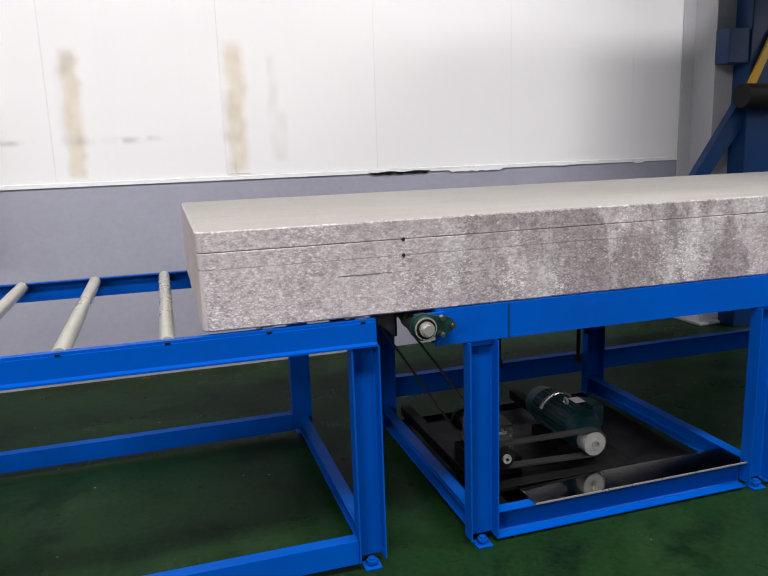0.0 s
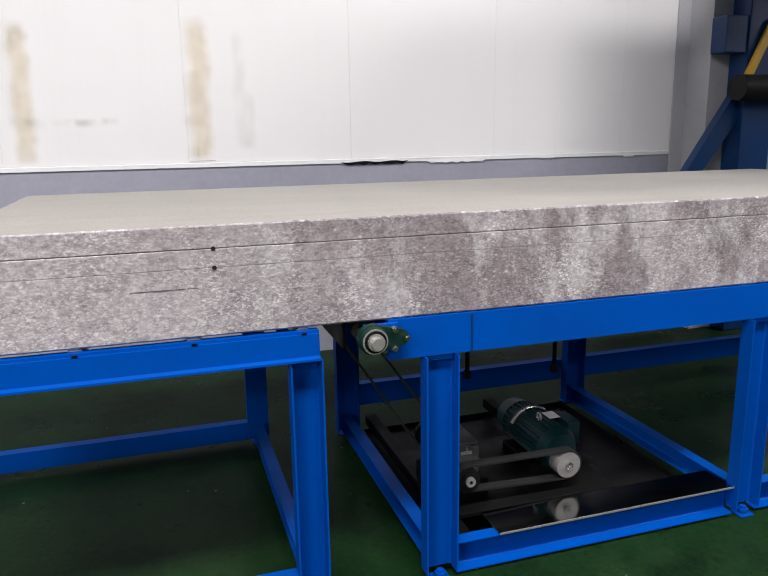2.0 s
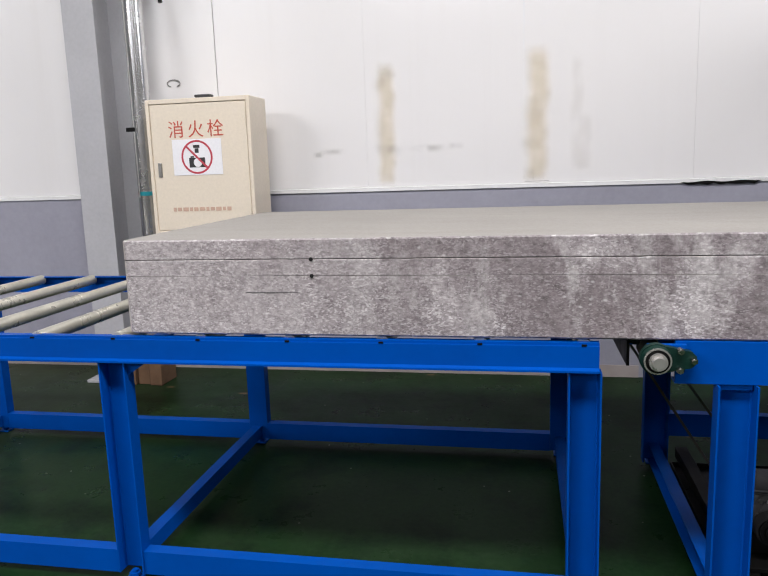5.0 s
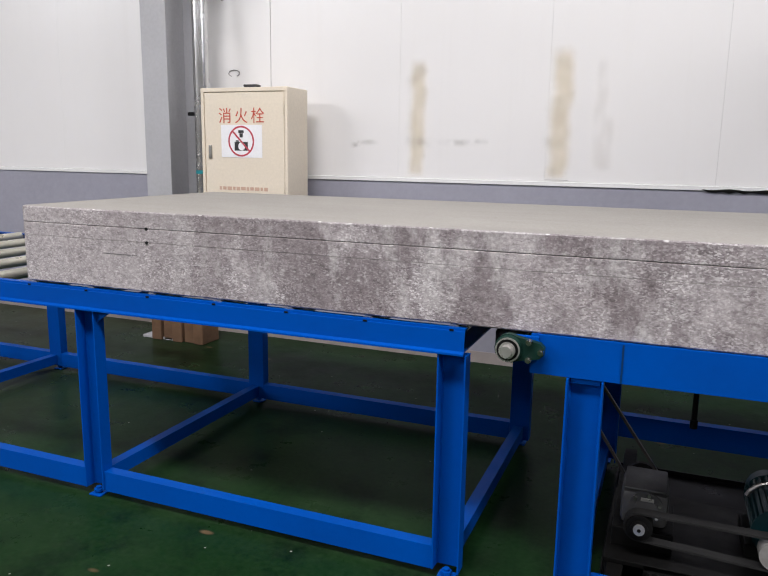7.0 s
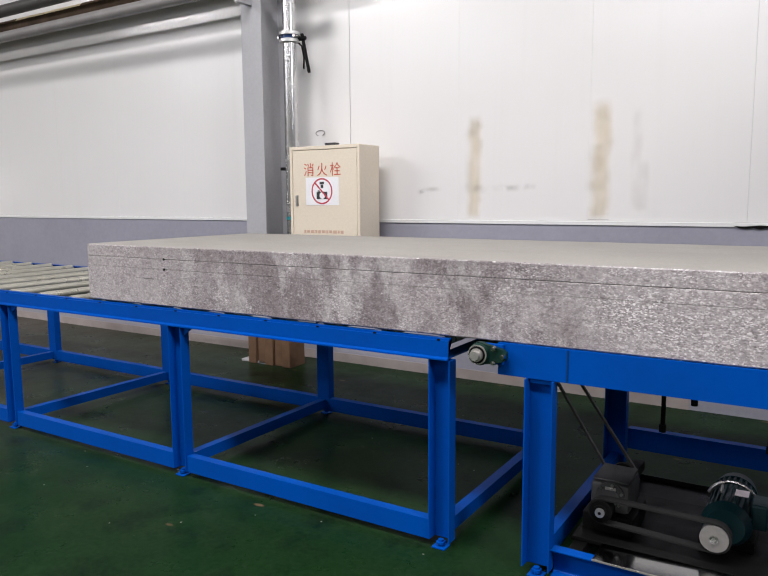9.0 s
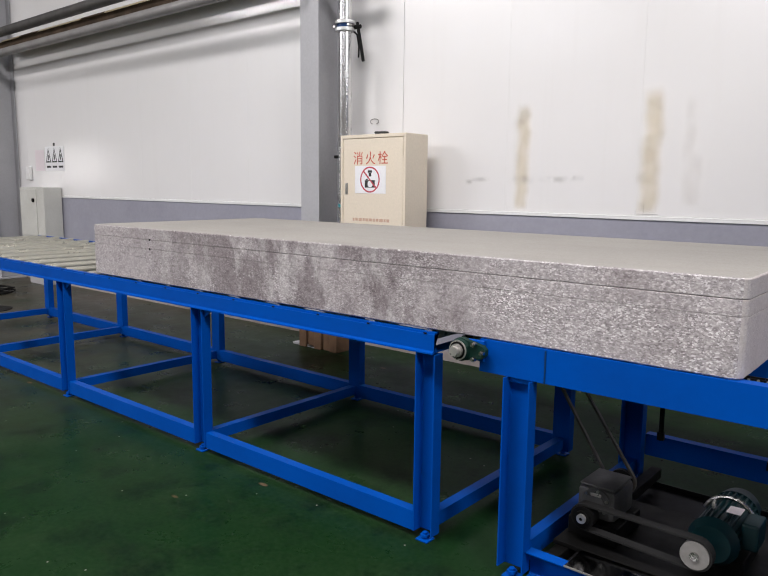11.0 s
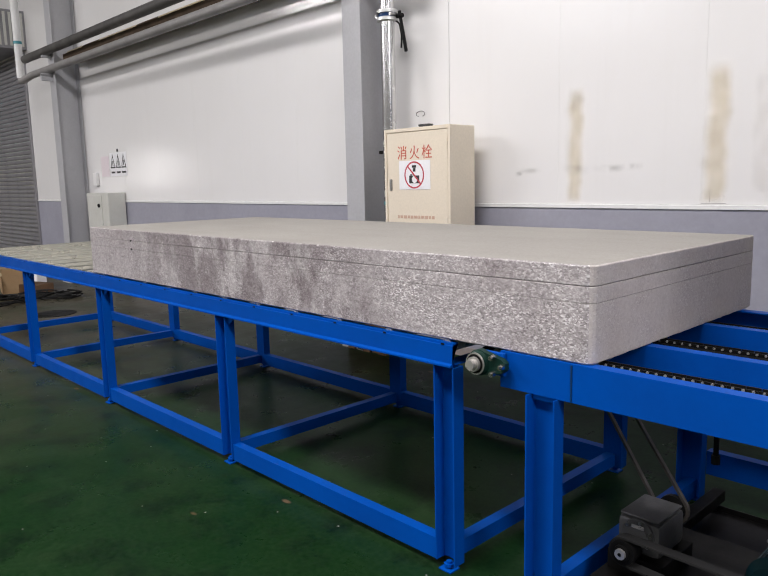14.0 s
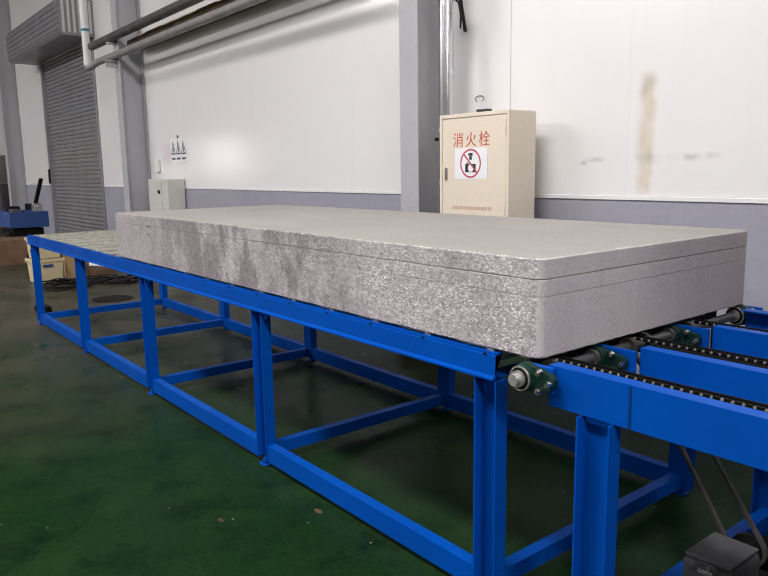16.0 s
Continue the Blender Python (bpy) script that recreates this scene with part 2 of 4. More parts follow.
def stain_material(name, colour, density, low=0.5):
    """A run of old water stain: soft edges, open gaps, fading out."""
    m, nt, b = blank(name)
    tc = nt.nodes.new("ShaderNodeTexCoord")
    g = nt.nodes.new("ShaderNodeSeparateXYZ")
    nt.links.new(tc.outputs["Generated"], g.inputs[0])

    def tent(src, lo, hi):
        up = nt.nodes.new("ShaderNodeMapRange")
        up.interpolation_type = "SMOOTHSTEP"
        up.inputs["From Min"].default_value, up.inputs["From Max"].default_value = lo, hi
        nt.links.new(src, up.inputs["Value"])
        return up.outputs[0]

    def times(a, c):
        k = nt.nodes.new("ShaderNodeMath")
        k.operation = "MULTIPLY"
        for n, s in enumerate((a, c)):
            if isinstance(s, float):
                k.inputs[n].default_value = s
            else:
                nt.links.new(s, k.inputs[n])
        return k.outputs[0]

    wob = nt.nodes.new("ShaderNodeMath")
    wob.operation = "MULTIPLY_ADD"
    wob.inputs[1].default_value = 0.55
    wob.inputs[2].default_value = -0.275
    nt.links.new(tex_noise(nt, coords(nt, (0.1, 1, 1)), 6, 4, 0.55), wob.inputs[0])

    def shifted(src):
        k = nt.nodes.new("ShaderNodeMath")
        nt.links.new(src, k.inputs[0])
        nt.links.new(wob.outputs[0], k.inputs[1])
        return k.outputs[0]

    gx, gz = shifted(g.outputs[0]), g.outputs[2]
    rim = times(times(tent(g.outputs[0], 0.0, 0.12), tent(g.outputs[0], 1.0, 0.88)), times(tent(gz, 0.0, 0.08), tent(gz, 1.0, 0.85)))
    a = times(times(tent(gx, 0.08, 0.42), tent(gx, 0.92, 0.58)), rim)
    if low == 0.0:
        a = times(times(tent(g.outputs[0], 0.0, 0.5), tent(g.outputs[0], 1.0, 0.5)), times(tent(gz, 0.0, 0.5), tent(gz, 1.0, 0.5)))
    n = ramp(nt, tex_noise(nt, coords(nt, (1, 1, 0.6)), 16, 3, 0.5), [(0.30, (low,)), (0.62, (1,))])
    alpha = times(times(a, n), density)
    fade = mixed(nt, tex_noise(nt, coords(nt), 9, 4), colour, tuple(c * 1.15 for c in colour))
    nt.links.new(fade, b.inputs["Base Color"])
    b.inputs["Roughness"].default_value = 0.5
    nt.links.new(alpha, b.inputs["Alpha"])
    return m


def block_material(name, kind):
    """Lightweight concrete: cut aggregate on the long sides, trowelled skin on top and ends."""
    m, nt, b = blank(name)
    v = coords(nt)
    stain = tex_noise(nt, coords(nt, (1.6, 1.0, 1.0)), 3.4, 6, 0.65)
    streak = tex_noise(nt, coords(nt, (9, 4, 3.2)), 1.0, 6, 0.68)
    if kind == "side":
        cells = nt.nodes.new("ShaderNodeTexVoronoi")
        cells.inputs["Scale"].default_value = 225.0
        warp = nt.nodes.new("ShaderNodeVectorMath")
        warp.operation = "MULTIPLY_ADD"
        rough_map = nt.nodes.new("ShaderNodeTexNoise")
        rough_map.inputs["Scale"].default_value, rough_map.inputs["Detail"].default_value = 55.0, 3.0
        nt.links.new(v, rough_map.inputs["Vector"])
        nt.links.new(rough_map.outputs["Color"], warp.inputs[0])
        warp.inputs[1].default_value = (0.009, 0.0, 0.009)
        nt.links.new(coords(nt, (0.72, 1.0, 1.2)), warp.inputs[2])
        nt.links.new(warp.outputs[0], cells.inputs["Vector"])
        sep = nt.nodes.new("ShaderNodeSeparateColor")
        nt.links.new(cells.outputs["Color"], sep.inputs[0])
        gx = nt.nodes.new("ShaderNodeSeparateXYZ")
        nt.links.new(v, gx.inputs[0])
        chips = ramp(nt, sep.outputs[0], [(0.0, (0.20, 0.177, 0.182)), (0.35, (0.36, 0.325, 0.332)), (0.72, (0.52, 0.482, 0.487)), (0.88, (0.78, 0.75, 0.75)), (1.0, (0.92, 0.90, 0.90))])
        soft = ramp(nt, tex_noise(nt, v, 60, 5, 0.7), [(0.32, (0.25, 0.222, 0.228)), (0.68, (0.57, 0.525, 0.53))])
        scaled = nt.nodes.new("ShaderNodeMath")
        scaled.operation = "DIVIDE"
        scaled.inputs[1].default_value = 3.54
        nt.links.new(gx.outputs[0], scaled.inputs[0])
        # smooth-cut at one end, coarse and flaky towards the other
        coarse = ramp(nt, scaled.outputs[0], [(0.05, (0.62,)), (0.30, (0.78,)), (0.60, (0.70,)), (0.74, (1,))])
        crisp = mixed(nt, 1.0, ramp(nt, tex_noise(nt, v, 4.0, 4, 0.6), [(0.36, (0.25,)), (0.62, (0.95,))]), coarse, "MULTIPLY")
        col = mixed(nt, crisp, soft, chips)
        flecks = nt.nodes.new("ShaderNodeTexVoronoi")
        flecks.inputs["Scale"].default_value = 62.0
        nt.links.new(warp.outputs[0], flecks.inputs["Vector"])
        fsep = nt.nodes.new("ShaderNodeSeparateColor")
        nt.links.new(flecks.outputs["Color"], fsep.inputs[0])
        bright = mixed(nt, 1.0, ramp(nt, fsep.outputs[1], [(0.84, (0,)), (0.90, (0.75,))]), ramp(nt, flecks.outputs["Distance"], [(0.18, (1,)), (0.42, (0,))]), "MULTIPLY")
        # damp zone in the middle of the block, blotched, with pale runs through it
        zone = ramp(nt, scaled.outputs[0], [(0.10, (0,)), (0.24, (0.7,)), (0.36, (1,)), (0.66, (0.95,)), (0.78, (0,))])
        wet = mixed(nt, 1.0, ramp(nt, stain, [(0.42, (0.0,)), (0.52, (0.88,))]), zone, "MULTIPLY")
        col = mixed(nt, wet, col, (0.49, 0.455, 0.465), "MULTIPLY")
        col = mixed(nt, ramp(nt, tex_noise(nt, v, 2.2, 4, 0.6), [(0.50, (0,)), (0.72, (0.6,))]), col, (0.62, 0.57, 0.575), "MULTIPLY")
        pale = mixed(nt, 1.0, ramp(nt, streak, [(0.50, (0,)), (0.62, (0.62,))]), zone, "MULTIPLY")
        col = mixed(nt, pale, col, ramp(nt, tex_noise(nt, v, 75, 4, 0.7), [(0.34, (0.30, 0.28, 0.28)), (0.66, (0.70, 0.67, 0.665))]))
        pits = ramp(nt, tex_noise(nt, coords(nt, (0.8, 1.0, 1.3)), 48, 5, 0.72), [(0.36, (0.45, 0.43, 0.43)), (0.46, (1, 1, 1))])
        col = mixed(nt, 0.55, col, pits, "MULTIPLY")
        col = mixed(nt, bright, col, (0.88, 0.86, 0.86))
        rough, k, d, h = 0.5, 0.8, 0.006, sep.outputs[0]
    elif kind == "top":
        col = mixed(nt, ramp(nt, tex_noise(nt, v, 1.6, 6, 0.6), [(0.3, (0,)), (0.7, (1,))]), (0.318, 0.302, 0.275), (0.262, 0.248, 0.226))
        col = mixed(nt, ramp(nt, tex_noise(nt, coords(nt, (0.6, 4, 1)), 3.0, 4), [(0.5, (0,)), (0.75, (0.4,))]), col, (0.215, 0.204, 0.186))
        col = mixed(nt, 0.25, col, ramp(nt, tex_noise(nt, v, 130, 4), [(0.3, (0.21, 0.20, 0.18)), (0.7, (0.46, 0.44, 0.405))]))
        h, rough, k, d = tex_noise(nt, v, 60, 5), 0.75, 0.25, 0.003
    else:
        col = mixed(nt, ramp(nt, stain, [(0.35, (0,)), (0.7, (1,))]), (0.54, 0.475, 0.460), (0.47, 0.412, 0.402))
        col = mixed(nt, ramp(nt, tex_noise(nt, coords(nt, (1, 6, 1.1)), 1.0, 4, 0.6), [(0.52, (0,)), (0.66, (0.45,))]), col, (0.66, 0.615, 0.60))
        col = mixed(nt, 0.3, col, ramp(nt, tex_noise(nt, v, 90, 4), [(0.3, (0.28, 0.26, 0.24)), (0.7, (0.60, 0.57, 0.54))]))
        grit = nt.nodes.new("ShaderNodeTexVoronoi")
        grit.inputs["Scale"].default_value = 210.0
        nt.links.new(coords(nt, (1.0, 0.8, 1.2)), grit.inputs["Vector"])
        gs = nt.nodes.new("ShaderNodeSeparateColor")
        nt.links.new(grit.outputs["Color"], gs.inputs[0])
        flakes = ramp(nt, gs.outputs[0], [(0.0, (0.24, 0.205, 0.205)), (0.5, (0.45, 0.40, 0.39)), (0.9, (0.54, 0.50, 0.485)), (1.0, (0.86, 0.84, 0.83))])
        col = mixed(nt, ramp(nt, tex_noise(nt, v, 5, 4, 0.6), [(0.42, (0.05,)), (0.66, (0.5,))]), col, flakes)
        h, rough, k, d = tex_noise(nt, v, 70, 5), 0.7, 0.45, 0.004
    nt.links.new(col, b.inputs["Base Color"])
    b.inputs["Roughness"].default_value = rough
    bumped(nt, b, h, k, d)
    return m


FLOOR, PANEL = floor_material(), panel_material()
STAIN_TAN = stain_material("tan_water_stain", (0.70, 0.58, 0.36), 0.34, 0.75)
STAIN_FAINT = stain_material("faint_water_stain", (0.60, 0.52, 0.42), 0.08, 0.2)
SMEAR = stain_material("grey_smear", (0.40, 0.39, 0.35), 0.26, 0.0)
BLOCK_SIDE, BLOCK_TOP, BLOCK_END = (block_material("aggregate_" + k, k) for k in ("side", "top", "end"))

# ---- mesh helpers ----


def mesh_ob(name, bm, material, parent=None, label="", smooth=False):
    me = bpy.data.meshes.new(name)
    bmesh.ops.recalc_face_normals(bm, faces=bm.faces)
    bm.to_mesh(me)
    bm.free()
    for m in material if isinstance(material, (list, tuple)) else (material,):
        me.materials.append(m)
    if smooth:
        me.shade_smooth()
        me.set_sharp_from_angle(angle=radians(38))
    ob = new(name, me)
    if parent:
        ob.parent = parent
    return tagged(ob, label)


def part(name, bm, material, parent, label="", smooth=False):
    return mesh_ob(name, bm, material, parent, label, smooth)


def thing(name, label, category, x=0, y=0, z=0, group="", kind=""):
    ob = new(name)
    ob.empty_display_size = 0.1
    ob.location = (x, y, z)
    return tagged(ob, label, category, group, kind)


def share(name, source, parent, x, y, z, rz=0):
    """Another piece on the same mesh."""
    ob = new(name, source.data)
    ob.parent = parent
    ob.matrix_basis = pose(x, y, z, 0, 0, rz)
    return ob


def add_box(bm, x0, x1, y0, y1, z0, z1, bevel=0.0):
    r = bmesh.ops.create_cube(bm, size=1.0, matrix=Matrix.Translation(((x0 + x1) / 2, (y0 + y1) / 2, (z0 + z1) / 2)) @ Matrix.Diagonal((x1 - x0, y1 - y0, z1 - z0, 1)))
    if bevel:
        es = list({e for v in r["verts"] for e in v.link_edges})
        bmesh.ops.bevel(bm, geom=es, offset=bevel, segments=2, affect="EDGES", profile=0.5)
    return bm


def box(x0, x1, y0, y1, z0, z1, bevel=0.0):
    return add_box(bmesh.new(), x0, x1, y0, y1, z0, z1, bevel)


def add_cyl(bm, a, b, r, seg=20, r2=None):
    a, b = Vector(a), Vector(b)
    m = Matrix.Translation((a + b) / 2) @ (b - a).to_track_quat("Z", "Y").to_matrix().to_4x4()
    bmesh.ops.create_cone(bm, cap_ends=True, segments=seg, radius1=r, radius2=r if r2 is None else r2, depth=(b - a).length, matrix=m)
    return bm


def cyl(a, b, r, seg=20, r2=None):
    return add_cyl(bmesh.new(), a, b, r, seg, r2)


def add_extrude(bm, outline, a, b, up=(0, 0, 1)):
    """A closed outline of (u, v) carried from a to b; u lies across, v along up."""
    a, b, up = Vector(a), Vector(b), Vector(up)
    side = up.cross((b - a).normalized()).normalized()
    rings = [[bm.verts.new(p + side * u + up * v) for u, v in outline] for p in (a, b)]
    n = len(outline)
    for i in range(n):
        bm.faces.new((rings[0][i], rings[0][(i + 1) % n], rings[1][(i + 1) % n], rings[1][i]))
    bm.faces.new(rings[0][::-1])
    bm.faces.new(rings[1])
    return bm


def channel(w, h, t, lip):
    """A U section: web of height h at u = 0, flanges of depth w to +u. lip: how much the flange tips are thinned."""
    return [(0, 0), (w, 0), (w, t - lip), (t + 0.004, t), (t, t + 0.004), (t, h - t - 0.004), (t + 0.004, h - t), (w, h - t + lip), (w, h), (0, h)]


def add_tube(bm, pts, r, seg=12):
    """A round bar along points."""
    pts = [Vector(p) for p in pts]
    rings, ref = [], None
    for i, p in enumerate(pts):
        d = (pts[min(i + 1, len(pts) - 1)] - pts[max(i - 1, 0)]).normalized()
        if ref is None:
            ref = d.orthogonal().normalized()
        ref = (ref - d * ref.dot(d)).normalized()
        o = d.cross(ref)
        rings.append([bm.verts.new(p + r * (math.cos(q) * ref + math.sin(q) * o)) for q in (2 * math.pi * k / seg for k in range(seg))])
    for a, b in zip(rings, rings[1:]):
        for k in range(seg):
            bm.faces.new((a[k], a[(k + 1) % seg], b[(k + 1) % seg], b[k]))
    bm.faces.new(rings[0][::-1])
    bm.faces.new(rings[-1])
    return bm


def arc(cx, cy, r, a0, a1, n):
    return [(cx + r * math.cos(radians(a0 + (a1 - a0) * i / n)), cy + r * math.sin(radians(a0 + (a1 - a0) * i / n))) for i in range(n + 1)]


def flat_shape(bm, outline, y, depth=0.0015):
    """A thin plate in the x-z plane that faces -y."""
    return add_extrude(bm, outline, (0, y, 0), (0, y - depth, 0), (0, 0, 1))


def lettering(text, size, x, y, z, parent, material, name="lettering", label=""):
    cu = bpy.data.curves.new(name, "FONT")
    cu.body, cu.size, cu.extrude, cu.align_x, cu.space_character = text, size, 0.0006, "CENTER", 1.35
    tmp = new("tmp_text", cu)
    me = bpy.data.meshes.new_from_object(tmp.evaluated_get(bpy.context.evaluated_depsgraph_get()))
    bpy.data.objects.remove(tmp)
    me.materials.clear()
    me.materials.append(material)
    ob = new(name, me)
    ob.parent = parent
    ob.matrix_basis = pose(x, y, z, 90, 0, 0)
    return tagged(ob, label)


# ---- large structure ----
DADO_TOP = 1.168
floor = tagged(mesh_ob("floor", box(WEST - 0.3, EAST + 0.3, SOUTH - 0.3, NORTH + 0.3, -0.12, 0.0), FLOOR), "worn green epoxy-painted concrete factory floor", "floor", kind="structure")

# North wall: painted brick dado below, white sandwich panels above, one window and one shutter opening.
DOOR_X0, DOOR_X1, DOOR_TOP = -14.8, -11.45, 3.6
WIN_X0, WIN_X1, WIN_Z0, WIN_Z1 = 3.3, 5.4, 1.3, 3.7
bm = bmesh.new()
for x0, x1 in ((WEST, DOOR_X0), (DOOR_X1, EAST)):
    add_box(bm, x0, x1, NORTH, NORTH + 0.24, 0.0, DADO_TOP)
wall_north = tagged(mesh_ob("wall_north", bm, DADO), "lavender-grey painted dado under white sandwich panels", "wall", kind="structure")
# Pale strip cut off at x=0.35 so the shaded wall beyond stays dark.
bm = bmesh.new()
add_box(bm, DOOR_X1 + 0.02, 0.35, NORTH - 0.006, NORTH, 0.0, 0.075)
part("wall_foot", bm, SKIRT, wall_north, "pale strip along the foot of the wall")
bm = bmesh.new()
for x0, x1 in ((WEST, DOOR_X0), (DOOR_X1, EAST)):
    add_extrude(bm, [(0, 0), (-0.010, 0), (-0.010, 0.022), (-0.003, 0.026), (0, 0.026)], (x0, NORTH, DADO_TOP + 0.001), (x1, NORTH, DADO_TOP + 0.001), (0, 0, 1))
part("flashing", bm, WHITE_TRIM, wall_north, "thin white flashing strip")
PITCH, SEAM = 0.955, -2.245
xs = [SEAM + PITCH * k for k in range(-24, 15)]
for x0 in xs:
    gap = 0.006 if abs(x0 + PITCH - SEAM) < 0.01 else 0.0009
    x1 = x0 + PITCH - gap
    spans = [(DADO_TOP + 0.028, CEIL)]
    if x1 > DOOR_X0 and x0 < DOOR_X1:
        spans = [(DOOR_TOP, CEIL)]
    if x1 > WIN_X0 and x0 < WIN_X1:
        spans = [(DADO_TOP + 0.028, WIN_Z0), (WIN_Z1, CEIL)]
    bm = bmesh.new()
    cut = [(x0, x1, z0, z1) for z0, z1 in spans]
    if x1 > WIN_X0 and x0 < WIN_X0:
        cut.append((x0, WIN_X0, WIN_Z0, WIN_Z1))
    if x1 > WIN_X1 and x0 < WIN_X1:
        cut.append((WIN_X1, x1, WIN_Z0, WIN_Z1))
    if x1 > DOOR_X1 and x0 < DOOR_X1:
        cut.append((DOOR_X1, x1, DADO_TOP + 0.028, DOOR_TOP))
    if x1 > DOOR_X0 and x0 < DOOR_X0:
        cut.append((x0, DOOR_X0, DADO_TOP + 0.028, DOOR_TOP))
    for a, c, z0, z1 in cut:
        add_box(bm, a, c, NORTH + 0.001, NORTH + 0.10, z0, z1, 0.0035 if gap > 0.004 and len(cut) == 1 else 0.0)
    part("panel", bm, PANEL, wall_north)


def wall_flat(name, x0, x1, z0, z1, material, y=NORTH - 0.0008):
    bm = bmesh.new()
    bm.faces.new([bm.verts.new(p) for p in ((x0, y, z0), (x1, y, z0), (x1, y, z1), (x0, y, z1))])
    return part(name, bm, material, wall_north)


# Water stains and smears on the panels.
flat_count = 0
for x0, x1, z0, z1, m in (
    (-1.245, -1.075, 1.19, 1.96, STAIN_TAN), (-1.275, -1.12, 1.40, 1.90, STAIN_FAINT), (-1.225, -1.105, 1.78, 1.96, SMEAR), (-1.27, -1.03, 1.375, 1.465, SMEAR),
    (-0.360, -0.150, 1.19, 2.00, STAIN_TAN), (-0.390, -0.165, 1.38, 1.72, STAIN_FAINT), (-0.33, -0.18, 1.84, 2.0, STAIN_FAINT),
    (-0.09, 0.03, 1.24, 1.94, STAIN_FAINT), (-0.04, 0.08, 1.25, 1.60, STAIN_FAINT),
    (-1.62, -1.40, 1.395, 1.45, SMEAR), (-1.65, -1.56, 1.375, 1.43, SMEAR), (-1.06, -0.72, 1.39, 1.455, SMEAR), (-0.80, -0.68, 1.40, 1.46, SMEAR),
):
    flat_count = flat_count + 1
    wall_flat("stain", x0, x1, z0, z1, m, NORTH - 0.0006 - 0.0004 * flat_count)
wall_flat("smear", 0.86, 1.42, 1.178, 1.192, SMEAR, NORTH - 0.0125)
for x0, x1, z0, m in ((0.55, 0.98, 1.160, BLACK), (0.99, 1.06, 1.170, WHITE_TRIM), (1.10, 1.52, 1.158, PAPER), (1.9, 2.02, 1.166, PAPER), (2.55, 2.64, 1.160, PAPER)):
    bm = bmesh.new()
    n = 12
    top = [bm.verts.new((x0 + (x1 - x0) * k / n, NORTH - 0.0115, z0 + 0.016 + 0.004 * math.sin(5.1 * k))) for k in range(n + 1)]
    low = [bm.verts.new((x0 + (x1 - x0) * k / n, NORTH - 0.0115, z0 + 0.005 * math.sin(2.7 * k + x0) + (0.012 if k in (0, n) else 0))) for k in range(n + 1)]
    for k in range(n):
        bm.faces.new((low[k], low[k + 1], top[k + 1], top[k]))
    part("paint_chip", bm, m, wall_north)
for x0, x1, z0, z1 in ((-0.283, -0.2805, 1.212, 1.285), (-0.33, -0.19, 1.2035, 1.2065)):
    part("scuff_line", box(x0, x1, NORTH - 0.0128, NORTH - 0.0118, z0, z1), PIPE_GREY, wall_north, "thin dark scuff line")
bm = bmesh.new()
add_tube(bm, [(-2.545 + 0.045 * math.cos(q), NORTH - 0.004, 1.89 + 0.022 * math.sin(q)) for q in (math.radians(a) for a in range(-60, 250, 20))], 0.003, 6)
part("scratch", bm, PIPE_GREY, wall_north, "scratched oval mark")

# Window with frame.
window_1 = thing("window_1", "overexposed factory window in a white metal frame", "window", kind="structure")
bm = bmesh.new()
for a in ((WIN_X0, WIN_X0 + 0.06, WIN_Z0, WIN_Z1), (WIN_X1 - 0.06, WIN_X1, WIN_Z0, WIN_Z1), (WIN_X0 + 0.06, WIN_X1 - 0.06, WIN_Z0, WIN_Z0 + 0.06), (WIN_X0 + 0.06, WIN_X1 - 0.06, WIN_Z1 - 0.06, WIN_Z1), (4.32, 4.38, WIN_Z0 + 0.06, WIN_Z1 - 0.06)):
    add_box(bm, a[0], a[1], NORTH + 0.01, NORTH + 0.08, a[2], a[3], 0.004)
part("window_frame", bm, WHITE_TRIM, window_1)

# Steel H columns against the wall.
def column(x, label):
    t = thing("column", label, "column", x, 0, 0, group="wall columns", kind="structure")
    bm = bmesh.new()
    add_box(bm, -0.105, 0.105, 2.175, 2.187, 0.0, CEIL, 0.002)
    part("front_flange", bm, GREY_PAINT, t)
    part("web", box(-0.005, 0.005, 2.188, 2.499, 0.0, CEIL), GREY_PAINT, t)
    part("rear_flange", box(-0.105, 0.105, 2.5, 2.511, 0.0, CEIL, 0.002), GREY_PAINT, t)
    part("base_plate", box(-0.16, 0.16, 2.12, 2.505, 0.0, 0.02, 0.003), GREY_PAINT, t)
    return t


for cx in (3.03, -2.958, -9.33, -17.2, -21.2, 9.0):
    column(cx, "grey painted steel column standing against the wall")

# Roller shutter.
shutter = thing("roller_shutter", "closed grey steel roller shutter with its hood", "door", kind="structure")
slat = None
for k in range(48):
    z = 0.01 + k * 0.075
    if slat is None:
        bm = bmesh.new()
        pts = [(0.0, 0.0), (0.018, 0.012), (0.024, 0.036), (0.018, 0.060), (0.0, 0.072), (-0.006, 0.072), (-0.006, 0.0)]
        add_extrude(bm, pts, (DOOR_X1 - 0.02, 0, 0), (DOOR_X0 + 0.02, 0, 0), (0, 0, 1))
        slat = part("slat", bm, SHUTTER, shutter, smooth=False)
        slat.matrix_basis = pose(0, NORTH + 0.06, z)
    else:
        share("slat", slat, shutter, 0, NORTH + 0.06, z)
for x in (DOOR_X0 - 0.03, DOOR_X1 - 0.05):
    part("guide_rail", box(x, x + 0.08, NORTH - 0.03, NORTH + 0.1, 0.0, DOOR_TOP, 0.004), SHUTTER, shutter)
bm = bmesh.new()
